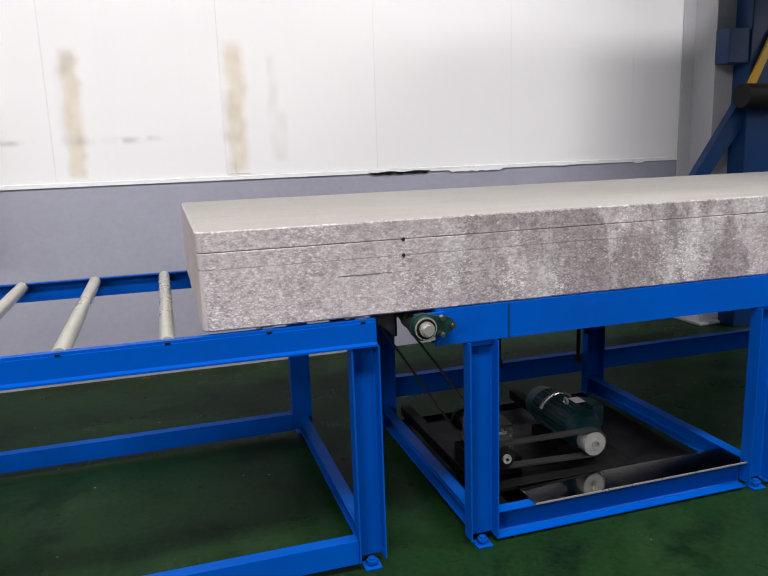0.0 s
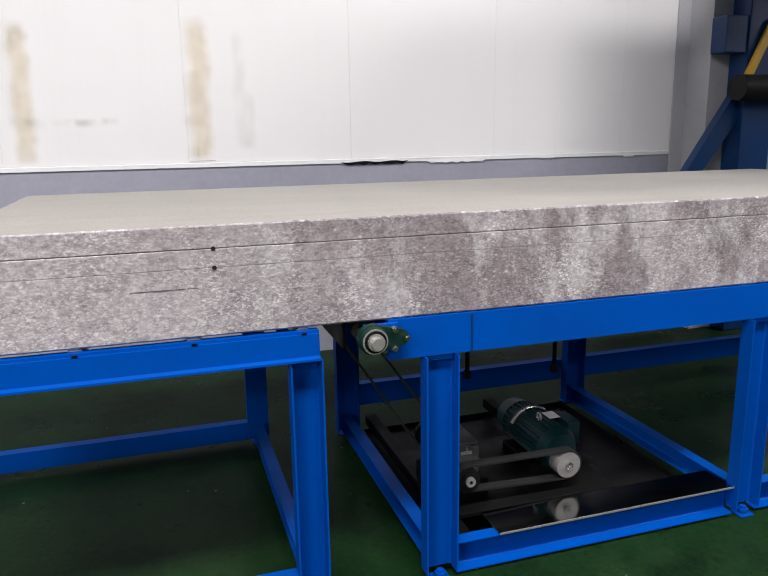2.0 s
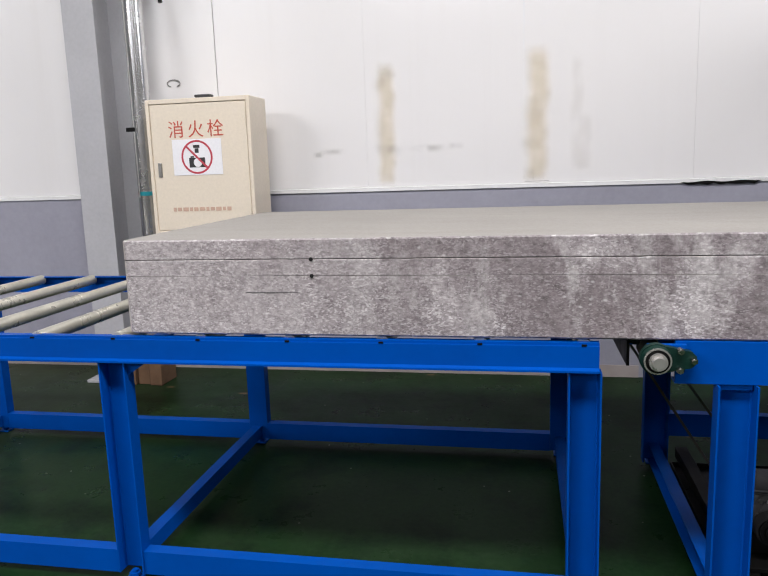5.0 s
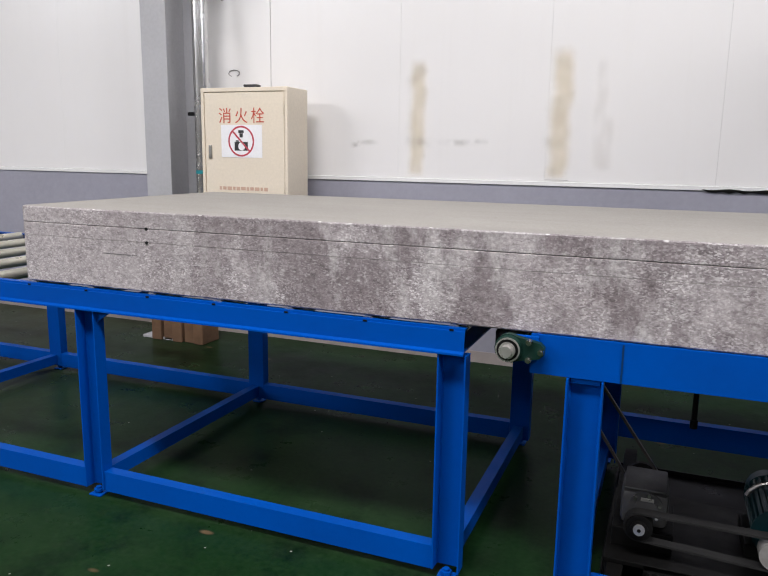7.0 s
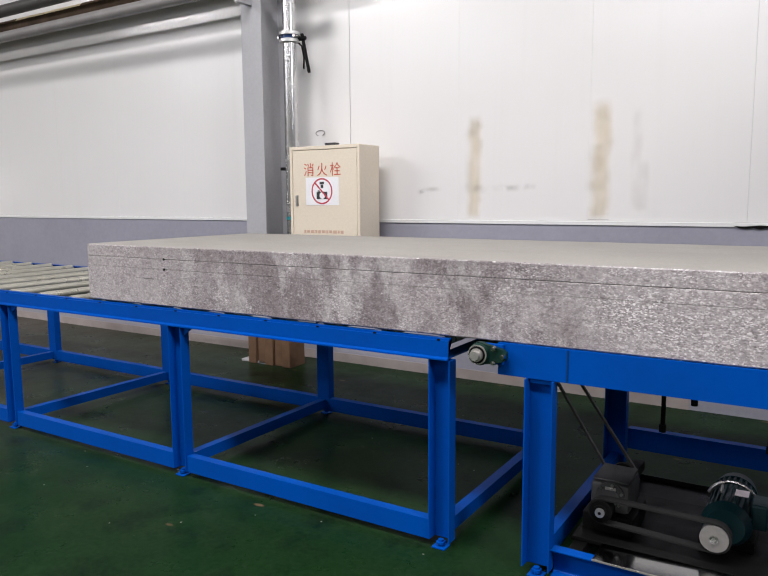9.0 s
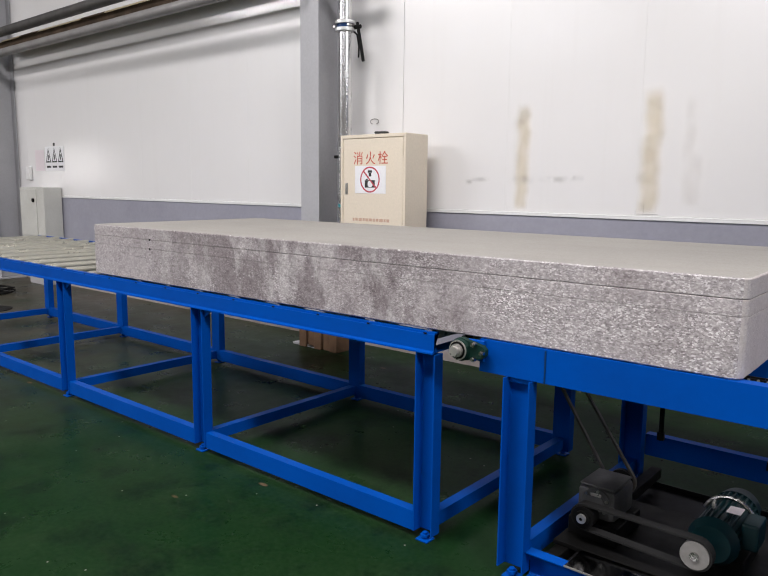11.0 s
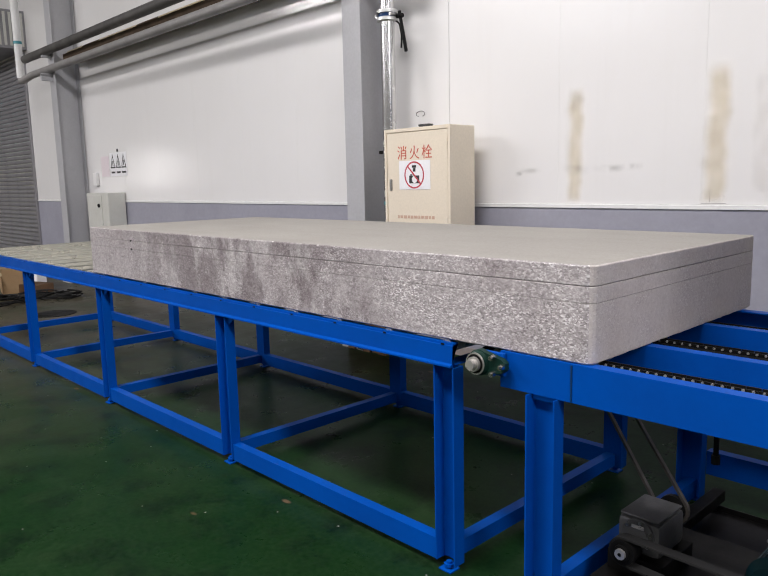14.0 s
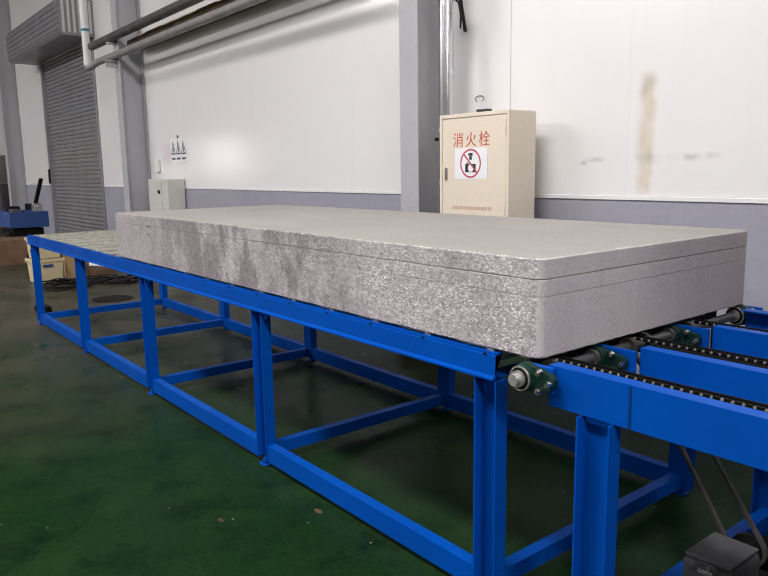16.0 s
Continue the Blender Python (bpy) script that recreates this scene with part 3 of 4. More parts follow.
add_extrude(bm, [(0, 0.0), (-0.50, 0.0), (-0.54, 0.06), (-0.54, 0.52), (-0.48, 0.60), (0, 0.60)], (DOOR_X0 - 0.3, NORTH - 0.001, DOOR_TOP + 0.02), (DOOR_X1 + 0.15, NORTH - 0.001, DOOR_TOP + 0.02), (0, 0, 1))
part("hood", bm, SHUTTER, shutter, "ribbed sheet-metal hood")
for k in range(5):
    part("hood_rib", box(DOOR_X0 - 0.30, DOOR_X1 + 0.15, NORTH - 0.553, NORTH - 0.5415, DOOR_TOP + 0.115 + k * 0.085, DOOR_TOP + 0.15 + k * 0.085, 0.004), SHUTTER, shutter)
for k in range(6):
    part("hood_rib", box(DOOR_X1 + 0.151, DOOR_X1 + 0.165, NORTH - 0.50 + k * 0.085, NORTH - 0.46 + k * 0.085, DOOR_TOP + 0.06, DOOR_TOP + 0.58, 0.004), CABINET_GREY, shutter)
bm = box(DOOR_X0 - 0.02, DOOR_X0 + 0.06, NORTH - 0.06, NORTH - 0.031, 1.2, 1.5, 0.01)
part("lock_box", bm, BLACK, shutter)

# Other walls, roof and its assumed skylights.
def holed_wall(name, holes, a0, a1, z1, along, at, material, label):
    """A wall 0.2 m thick along x or y with rectangular openings (a, b, z0, z1)."""
    bm = bmesh.new()

    def put(u0, u1, z0, zz):
        if u1 - u0 > 1e-3 and zz - z0 > 1e-3:
            if along == "x":
                add_box(bm, u0, u1, at - 0.1, at + 0.1, z0, zz)
            else:
                add_box(bm, at - 0.1, at + 0.1, u0, u1, z0, zz)
    u = a0
    for h0, h1, z0, zz in sorted(holes):
        put(u, h0, 0, z1)
        put(h0, h1, 0, z0)
        put(h0, h1, zz, z1)
        u = h1
    put(u, a1, 0, z1)
    return tagged(mesh_ob(name, bm, material), label, "wall", kind="structure")


holed_wall("wall_south", [(wx - ww / 2, wx + ww / 2, wz - wh / 2, wz + wh / 2) for wx, ww, wh, wz, watts in WINDOWS], WEST, EAST, CEIL, "x", SOUTH - 0.1, PLASTER, "plain pale hall wall with high windows")
holed_wall("wall_west", [(-7.6, -6.4, 1.2, 2.7)], SOUTH, NORTH + 0.24, CEIL, "y", WEST - 0.1, PLASTER, "plain pale end wall of the hall")
holed_wall("wall_east", [(-6.0, -1.0, 4.0, 6.4)], SOUTH, NORTH + 0.24, CEIL, "y", EAST + 0.1, PLASTER, "plain pale end wall of the hall")
bm = bmesh.new()
u = WEST
for wx, wy, watts in SKYLIGHTS:
    add_box(bm, u, wx - 2.5, SOUTH, NORTH + 0.24, CEIL, CEIL + 0.12)
    add_box(bm, wx - 2.5, wx + 2.5, SOUTH, wy - 0.6, CEIL, CEIL + 0.12)
    add_box(bm, wx - 2.5, wx + 2.5, wy + 0.6, NORTH + 0.24, CEIL, CEIL + 0.12)
    u = wx + 2.5
add_box(bm, u, EAST, SOUTH, NORTH + 0.24, CEIL, CEIL + 0.12)
tagged(mesh_ob("ceiling", bm, ROOF), "grey steel sheet roof with assumed skylight openings", "ceiling", kind="structure")

# ---- service pipes along the wall ----
service = thing("service_pipe", "grey painted service pipe running along the wall", "pipe")
part("pipe", cyl((-2.3, 2.12, 3.03), (-10.0, 2.12, 3.03), 0.05, 24), PIPE_GREY, service, smooth=True)
for x in (-9.33, -2.96):
    bm = bmesh.new()
    add_extrude(bm, [(-0.02, -0.14), (0.02, -0.14), (0.02, -0.10), (-0.02, -0.06)], (x, 2.174, 3.015), (x, 2.02, 3.015), (0, 0, 1))
    add_box(bm, x - 0.02, x + 0.02, 2.02, 2.174, 2.957, 2.977)
    part("bracket", bm, GREY_PAINT, service)
duct = thing("upper_pipe", "dark painted pipe above the service pipe", "pipe")
part("pipe", cyl((-2.4, 2.11, 3.28), (-10.2, 2.11, 3.28), 0.058, 24), PIPE_DARK, duct, smooth=True)
part("hanger", box(-9.36, -9.30, 2.05, 2.175, 3.19, 3.22, 0.003), GREY_PAINT, duct)
part("hanger", box(-2.99, -2.93, 2.05, 2.175, 3.19, 3.22, 0.003), GREY_PAINT, duct)
tray = thing("cable_tray", "rusty brown cable tray with yellowish lagging", "cable tray")
bm = bmesh.new()
add_extrude(bm, [(-0.12, 0), (0.12, 0), (0.12, 0.09), (0.108, 0.09), (0.108, 0.012), (-0.108, 0.012), (-0.108, 0.09), (-0.12, 0.09)], (-3.1, 2.36, 3.12), (-9.05, 2.36, 3.12), (0, 0, 1))
part("tray", bm, RUST, tray)
for k in range(11):
    x = -3.12 - 0.54 * k
    part("lagging", cyl((x, 2.34, 3.200), (x - 0.50, 2.34, 3.200), 0.066, 14), CRATE if k % 3 else RUST, tray, smooth=True)
drop = thing("drain_pipe", "white drain pipe with a teal band beside the shutter", "pipe")
part("pipe", cyl((-10.25, 2.05, 3.01), (-10.25, 2.05, CEIL - 0.01), 0.055, 20), WHITE_TRIM, drop, smooth=True)
part("band", cyl((-10.25, 2.05, 3.5), (-10.25, 2.05, 3.54), 0.058, 20), TEAL_TAPE, drop, "teal tape band", smooth=True)
part("elbow", add_tube(bmesh.new(), [(-10.25, 2.05, 3.02), (-10.24, 2.05, 2.97), (-10.15, 2.07, 2.98), (-10.0, 2.12, 3.03)], 0.052, 14), PIPE_GREY, drop, smooth=True)

# ---- hydrant cabinet and its riser ----
BX0, BX1, BZ0, BZ1, BY0, BY1 = -2.53, -1.88, 0.953, 1.75, 2.095, 2.365
cab = thing("hydrant_cabinet", "cream steel fire hydrant cabinet with red lettering", "cabinet")
part("body", box(BX0, BX1, BY0 + 0.012, BY1, BZ0, BZ1, 0.006), CREAM, cab)
bm = bmesh.new()
for a in ((BX0, BX0 + 0.022, BZ0, BZ1), (BX1 - 0.022, BX1, BZ0, BZ1), (BX0 + 0.022, BX1 - 0.022, BZ0, BZ0 + 0.026), (BX0 + 0.022, BX1 - 0.022, BZ1 - 0.026, BZ1)):
    add_box(bm, a[0], a[1], BY0, BY0 + 0.014, a[2], a[3], 0.003)
part("frame", bm, CREAM, cab)
door = part("door", box(BX0 + 0.026, BX1 - 0.026, BY0 + 0.004, BY0 + 0.018, BZ0 + 0.03, BZ1 - 0.03, 0.004), CREAM, cab)
part("latch", box(BX0 + 0.055, BX0 + 0.078, BY0 - 0.006, BY0 + 0.006, 1.30, 1.385, 0.004), STEEL, door, "small steel latch")
for z in (1.08, 1.62):
    part("hinge", cyl((BX1 - 0.03, BY0 + 0.001, z - 0.03), (BX1 - 0.03, BY0 + 0.001, z + 0.03), 0.006, 10), CREAM, door)
lettering("\u6d88\u706b\u6813", 0.105, -2.222, BY0 + 0.003, 1.535, door, RED_INK, label="red hydrant lettering")
bm = bmesh.new()
x = -2.40
for k in range(11):
    w = 0.018 + 0.008 * ((k * 7) % 3)
    add_box(bm, x, x + w, BY0 + 0.002, BY0 + 0.005, 1.095 + 0.002 * (k % 2), 1.118)
    x += w + 0.009
part("print_line", bm, FADED, door, "line of faded print")
bm = bmesh.new()
add_cyl(bm, (-2.20, 2.2, BZ1), (-2.20, 2.2, BZ1 + 0.012), 0.05, 20)
add_box(bm, -2.25, -2.15, 2.17, 2.23, BZ1 + 0.012, BZ1 + 0.026, 0.006)
part("top_plate", bm, CASTING, cab, "dark flange on the roof of the cabinet")
# camera ban notice on the door
SX0, SX1, SZ0, SZ1, SY = -2.377, -2.068, 1.308, 1.516, BY0 + 0.0035
notice = thing("photo_ban_notice", "white A4 notice with a red no-cameras roundel, stuck on the cabinet", "sign")
part("sheet", box(SX0, SX1, SY - 0.002, SY, SZ0, SZ1), PAPER, notice)
scx, scz = (SX0 + SX1) / 2 - 0.002, (SZ0 + SZ1) / 2
bm = bmesh.new()
ro, ri, n = 0.098, 0.087, 48
for k in range(n):
    a, c = 2 * math.pi * k / n, 2 * math.pi * (k + 1) / n
    flat_shape(bm, [(scx + ri * math.cos(a), scz + ri * math.sin(a)), (scx + ro * math.cos(a), scz + ro * math.sin(a)), (scx + ro * math.cos(c), scz + ro * math.sin(c)), (scx + ri * math.cos(c), scz + ri * math.sin(c))], SY - 0.0022, 0.001)
part("ring", bm, SIGN_RED, notice, "red ring")
d = 0.0885 * 0.7071
part("slash", flat_shape(bmesh.new(), [(scx - d - 0.004, scz + d - 0.004), (scx - d + 0.004, scz + d + 0.004), (scx + d + 0.004, scz - d + 0.004), (scx + d - 0.004, scz - d - 0.004)], SY - 0.0036, 0.001), SIGN_RED, notice, "red slash")
bm = bmesh.new()
add_box(bm, scx - 0.050, scx + 0.050, SY - 0.0032, SY - 0.0022, scz - 0.060, scz - 0.004)
add_box(bm, scx - 0.040, scx - 0.018, SY - 0.0032, SY - 0.0022, scz - 0.003, scz + 0.006)
part("camera_body", bm, SIGN_BLACK, notice, "black camera pictogram")
bm = bmesh.new()
for r, y in ((0.026, 0.0034), (0.012, 0.0044)):
    add_cyl(bm, (scx + 0.004, SY - y + 0.001, scz - 0.032), (scx + 0.004, SY - y, scz - 0.032), r, 24)
part("camera_lens", bm, PAPER, notice, "white lens ring of the pictogram")
bm = bmesh.new()
add_box(bm, scx - 0.020, scx + 0.020, SY - 0.0032, SY - 0.0022, scz + 0.052, scz + 0.070)
add_box(bm, scx - 0.011, scx + 0.013, SY - 0.0032, SY - 0.0022, scz + 0.024, scz + 0.050)
part("flash_mark", bm, SIGN_BLACK, notice, "black mark above the camera pictogram")

riser = thing("hydrant_riser", "galvanised hydrant riser pipe bent under the cabinet", "pipe")
RX, RY = -2.645, 2.27
pts = [(RX, RY, 5.2 - 0.35 * k) for k in range(13)] + [(RX, RY, 0.93)]
pts += [(RX + 0.11 - 0.11 * math.cos(radians(a)), RY - 0.02 * a / 90, 0.93 - 0.11 * math.sin(radians(a))) for a in range(10, 91, 10)]
pts += [(RX + 0.2, RY - 0.03, 0.82), (RX + 0.33, RY - 0.04, 0.82)]
pts += [(RX + 0.36 + 0.08 * math.sin(radians(a)), RY - 0.04, 0.90 - 0.08 * math.cos(radians(a))) for a in range(10, 91, 10)] + [(RX + 0.44, RY - 0.04, BZ0 + 0.001)]
part("pipe", add_tube(bmesh.new(), pts, 0.054, 24), RISER_ZINC, riser, smooth=True)
for z in (2.585, 2.64):
    part("coupling", cyl((RX, RY, z - 0.012), (RX, RY, z + 0.012), 0.082, 28), ZINC, riser, "grooved pipe coupling", smooth=True)
part("coupling_body", cyl((RX, RY, 2.594), (RX, RY, 2.63), 0.068, 28), NAVY, riser, "dark blue coupling body", smooth=True)
for s in (-1, 1):
    part("bolt", cyl((RX + s * 0.075, RY - 0.05, 2.612), (RX + s * 0.075, RY + 0.05, 2.612), 0.011, 8), STEEL, riser)
part("tape", cyl((RX, RY, 1.19), (RX, RY, 1.215), 0.056, 24), TEAL_TAPE, riser, "teal tape band", smooth=True)
part("wall_clip", box(-2.76, RX, RY - 0.012, RY + 0.012, 1.585, 1.61, 0.003), BLACK, riser, "dark pipe clip")
valve = thing("valve_lever", "dark hanging lever beside the riser coupling", "lever")
part("pivot", cyl((RX + 0.06, 2.29, 2.60), (RX + 0.135, 2.30, 2.60), 0.017, 10), BLACK, valve)
part("lever", add_tube(bmesh.new(), [(RX + 0.100, 2.30, 2.635), (RX + 0.118, 2.30, 2.55), (RX + 0.165, 2.30, 2.335)], 0.013, 8), BLACK, valve, "flat dark lever hanging down")
part("link", add_tube(bmesh.new(), [(RX + 0.045, 2.31, 2.585), (RX + 0.085, 2.315, 2.545), (RX + 0.105, 2.315, 2.46), (RX + 0.100, 2.315, 2.37)], 0.007, 8), BLACK, valve, "thin bent link rod")

# ---- roller conveyor ----
LEGS = (-0.178, -1.612, -3.05, -4.44, -5.84)
RZ, RAIL_Y, BACK_Y = 0.831, 0.082, 1.30
rc = thing("roller_conveyor", "blue steel roller conveyor table with zinc rollers", "conveyor")
sec = [(0, 0), (0.016, 0), (0.016, 0.006), (0.005, 0.012), (0.005, 0.073), (-0.026, 0.077), (-0.026, 0.082), (0, 0.082)]
for nm, y, s in (("front_rail", RAIL_Y, -1), ("back_rail", BACK_Y, 1)):
    bm = bmesh.new()
    add_extrude(bm, [(u * s, v) for u, v in sec], (-6.0, y, RZ - 0.082), (-0.141, y, RZ - 0.082), (0, 0, 1))
    part(nm, bm, BLUE, rc)
bm = bmesh.new()
leg_sec = channel(0.052, 0.090, 0.007, 0.002)
add_extrude(bm, leg_sec, (0, 0, 0.03), (0, 0, RZ - 0.084), (1, 0, 0))
leg_mesh = None
foot_mesh = None
for y, turn in ((0.125, 0), (BACK_Y - 0.045, 180)):
    for x in LEGS:
        dx = -0.045 if turn == 0 else 0.045
        if leg_mesh is None:
            leg_mesh = part("leg", bm, BLUE, rc)
            leg_mesh.matrix_basis = pose(x + dx, y, 0, 0, 0, turn)
            b2 = bmesh.new()
            add_box(b2, -0.028, 0.028, -0.026, 0.026, 0.0, 0.007, 0.002)
            add_cyl(b2, (0, 0, 0.008), (0, 0, 0.032), 0.011, 10)
            add_cyl(b2, (0, 0, 0.014), (0, 0, 0.024), 0.019, 6)
            foot_mesh = part("foot", b2, BLUE, rc)
            foot_mesh.matrix_basis = pose(x, y - 0.03, 0)
        else:
            share("leg", leg_mesh, rc, x + dx, y, 0, turn)
            share("foot", foot_mesh, rc, x, y - 0.03 if turn == 0 else y + 0.03, 0)
bsec = channel(0.045, 0.080, 0.006, 0.002)
for y, s in ((0.080, 1), (BACK_Y - 0.045, 1)):
    for a, b in zip(LEGS, LEGS[1:]):
        bm = bmesh.new()
        add_extrude(bm, [(u * s, v) for u, v in bsec], (b + 0.046, y, 0.027), (a - 0.046, y, 0.027), (0, 0, 1))
        part("lower_beam", bm, BLUE, rc)
for x in LEGS:
    bm = bmesh.new()
    add_extrude(bm, channel(0.045, 0.056, 0.006, 0.002), (x + 0.02, 0.132, 0.042), (x + 0.02, BACK_Y - 0.054, 0.042), (0, 0, 1))
    part("cross_beam", bm, BLUE, rc)
    part("top_cross_beam", box(x - 0.03, x + 0.03, 0.10, BACK_Y - 0.02, RZ - 0.080, RZ - 0.074), BLUE, rc)
    if x < -1:
        bm = bmesh.new()
        add_extrude(bm, [(0, 0), (0, -0.045), (-0.07, 0)], (x + 0.046, 0.088, RZ - 0.0825), (x + 0.046, 0.094, RZ - 0.0825), (0, 0, 1))
        part("gusset", bm, BLUE, rc)
rm = bmm = None
ROLL_R = 0.0235
for k in range(21):
    x = -0.182 - 0.283 * k
    if rm is None:
        b2 = bmesh.new()
        add_cyl(b2, (0, 0.10, 0), (0, BACK_Y - 0.018, 0), ROLL_R, 20)
        rm = part("roller", b2, ROLLER, rc, smooth=True)
        rm.matrix_basis = pose(x, 0, 0.839 - ROLL_R)
        b2 = bmesh.new()
        add_box(b2, -0.007, 0.007, -0.002, 0.0, -0.001, 0.005, 0.0008)
        bmm = part("bolt", b2, BLACK, rc)
        bmm.matrix_basis = pose(x, RAIL_Y - 0.005, RZ - 0.008)
    else:
        share("roller", rm, rc, x, 0, 0.839 - ROLL_R)
        share("bolt", bmm, rc, x, RAIL_Y - 0.005, RZ - 0.008)
        share("bolt", bmm, rc, x, BACK_Y + 0.009, RZ - 0.008)

# ---- chain conveyor with its drive ----
cc = thing("chain_conveyor", "blue steel chain conveyor with black chains on four rails", "conveyor")
CX1 = 4.2
def rail_sec(h):
    return [(0, 0), (0.045, 0), (0.045, 0.006), (0.008, 0.010), (0.006, h - 0.010), (0.045, h - 0.006), (0.045, h), (0, h)]


for y, x0 in ((0.082, 0.055), (0.43, 0.12), (0.87, 0.12), (1.26, 0.055)):
    bm = bmesh.new()
    add_extrude(bm, [(u if y < 1 else -u, v) for u, v in rail_sec(0.116)], (x0, y, 0.722), (CX1, y, 0.722), (0, 0, 1))
    part("rail", bm, BLUE, cc)
part("splice", box(0.306, 0.311, 0.0795, 0.082, 0.724, 0.834), NAVY, cc, "weld seam on the front rail")
for y in (0.165, 0.56, 0.925):
    part("chain_guide", box(0.10, CX1, y - 0.030, y + 0.030, 0.735, 0.828, 0.003), BLACK, cc, "black chain guide")
    b2 = bmesh.new()
    for k in range(92):
        x = 0.03 + 0.038 * k
        add_box(b2, x + 0.0008, x + 0.0372, y - 0.016, y - 0.012, 0.8285, 0.8385)
        add_box(b2, x + 0.0008, x + 0.0372, y + 0.012, y + 0.016, 0.8285, 0.8385)
    tagged(part("chain", b2, BLACK, cc, "oily black chain side plates"), kind="stuff")
    b2 = bmesh.new()
    for k in range(140):
        x = 0.03 + 0.025 * k
        add_cyl(b2, (x, y - 0.0185, 0.8345), (x, y - 0.0155, 0.8345), 0.0041, 6)
    tagged(part("pin_row", b2, BRIGHT, cc, "shiny chain pins"), kind="stuff")
    part("sprocket", cyl((0, y - 0.012, 0.798), (0, y + 0.012, 0.798), 0.031, 20), CHAIN, cc)
for x in (0.213, 1.37, 2.55, 3.7):
    for y, s in ((0.116, 1), (1.215, -1)):
        bm = bmesh.new()
        add_extrude(bm, [(u * s, v) for u, v in channel(0.052, 0.102, 0.007, 0.002)], (x - 0.051 * s, y, 0.03), (x - 0.051 * s, y, 0.720), (s, 0, 0))
        part("leg", bm, BLUE, cc)
        share("foot", foot_mesh, cc, x, y - 0.03 * s, 0)
    bm = bmesh.new()
    add_extrude(bm, channel(0.045, 0.075, 0.006, 0.002), (x + 0.02, 0.132, 0.03), (x + 0.02, 1.21, 0.03), (0, 0, 1))
    part("cross_beam", bm, BLUE, cc)
    part("top_cross_beam", box(x - 0.04, x + 0.04, 0.09, 1.25, 0.705, 0.7215), BLUE, cc)
for y, s in ((0.125, -1), (1.217, 1)):
    for a, b in ((0.265, 1.318), (1.418, 2.502), (2.598, 3.652)):
        bm = bmesh.new()
        add_extrude(bm, [(u * s, v) for u, v in channel(0.045, 0.10, 0.006, 0.002)], (a, y, 0.012 if s < 0 else 0.135), (b, y, 0.012 if s < 0 else 0.135), (0, 0, 1))
        part("lower_beam", bm, BLUE, cc)
part("shaft", cyl((0, 0.012, 0.798), (0, 1.30, 0.798), 0.0165, 20), CASTING, cc, "dark drive shaft", smooth=True)
# Added black strip: stands for the block's shade and hides the pale wall.
part("end_plate", box(-0.062, -0.054, 0.14, 1.25, 0.752, 0.822, 0.001), BLACK, cc, "black strip added for the shade under the block")
for y in (0.03, 1.29):
    b2 = bmesh.new()
    outl = arc(0, 0, 0.042, 60, 300, 14) + [(0.088, -0.022), (0.100, -0.010), (0.100, 0.010), (0.088, 0.022)]
    add_extrude(b2, outl, (0, y + 0.035, 0.798), (0, y + 0.012, 0.798), (0, 0, 1))
    add_cyl(b2, (0, y + 0.012, 0.798), (0, y - 0.004, 0.798), 0.040, 24, 0.036)
    h = part("bearing_housing", b2, GREEN_IRON, cc, "green cast flange bearing", smooth=True)
    part("bearing_ring", cyl((0, y - 0.004, 0.798), (0, y - 0.008, 0.798), 0.0355, 28), BRIGHT, h, "bright steel bearing ring")
    part("bearing_seal", cyl((0, y - 0.008, 0.798), (0, y - 0.0095, 0.798), 0.031, 28), BLACK, h, "black bearing seal")
    part("shaft_collar", cyl((0, y - 0.0095, 0.798), (0, y - 0.020, 0.798), 0.0235, 24), BRIGHT, h, "bright locking collar")
    part("shaft_end", cyl((0, y - 0.020, 0.798), (0, y - 0.036, 0.798), 0.0165, 24), BRIGHT, h, "bright turned shaft end")
    for bx, bz in ((0.058, 0.026), (0.058, -0.026), (0.092, 0.0)):
        b2 = bmesh.new()
        add_cyl(b2, (bx, y + 0.013, 0.798 + bz), (bx, y - 0.002, 0.798 + bz), 0.0095, 6)
        add_cyl(b2, (bx, y - 0.002, 0.798 + bz), (bx, y - 0.008, 0.798 + bz), 0.006, 8)
        part("bolt", b2, STEEL, h)
    part("bearing_bracket", box(-0.02, 0.080, y + 0.036, y + 0.050, 0.760, 0.834, 0.002), BLUE, cc)
for y in (0.375, 0.815):
    b2 = bmesh.new()
    add_extrude(b2, arc(0, 0, 0.038, 60, 300, 14) + [(0.088, -0.020), (0.098, -0.008), (0.098, 0.008), (0.088, 0.020)], (0, y + 0.030, 0.790), (0, y + 0.008, 0.790), (0, 0, 1))
    add_cyl(b2, (0, y + 0.008, 0.796), (0, y - 0.006, 0.796), 0.036, 24, 0.032)
    h = part("inner_bearing", b2, GREEN_IRON, cc, "green cast bearing on an inner rail", smooth=True)
    part("lock_collar", cyl((0, y - 0.006, 0.798), (0, y - 0.022, 0.798), 0.025, 24), CASTING, h, "dark locking collar")
    for bx, bz in ((0.056, 0.024), (0.056, -0.024), (0.090, 0.0)):
        part("bolt", add_cyl(cyl((bx, y + 0.009, 0.790 + bz), (bx, y - 0.004, 0.790 + bz), 0.009, 6), (bx, y - 0.004, 0.790 + bz), (bx, y - 0.009, 0.790 + bz), 0.0055, 8), STEEL, h)
    part("bearing_bracket", box(-0.02, 0.118, y + 0.031, y + 0.043, 0.745, 0.830, 0.002), BLUE, cc)
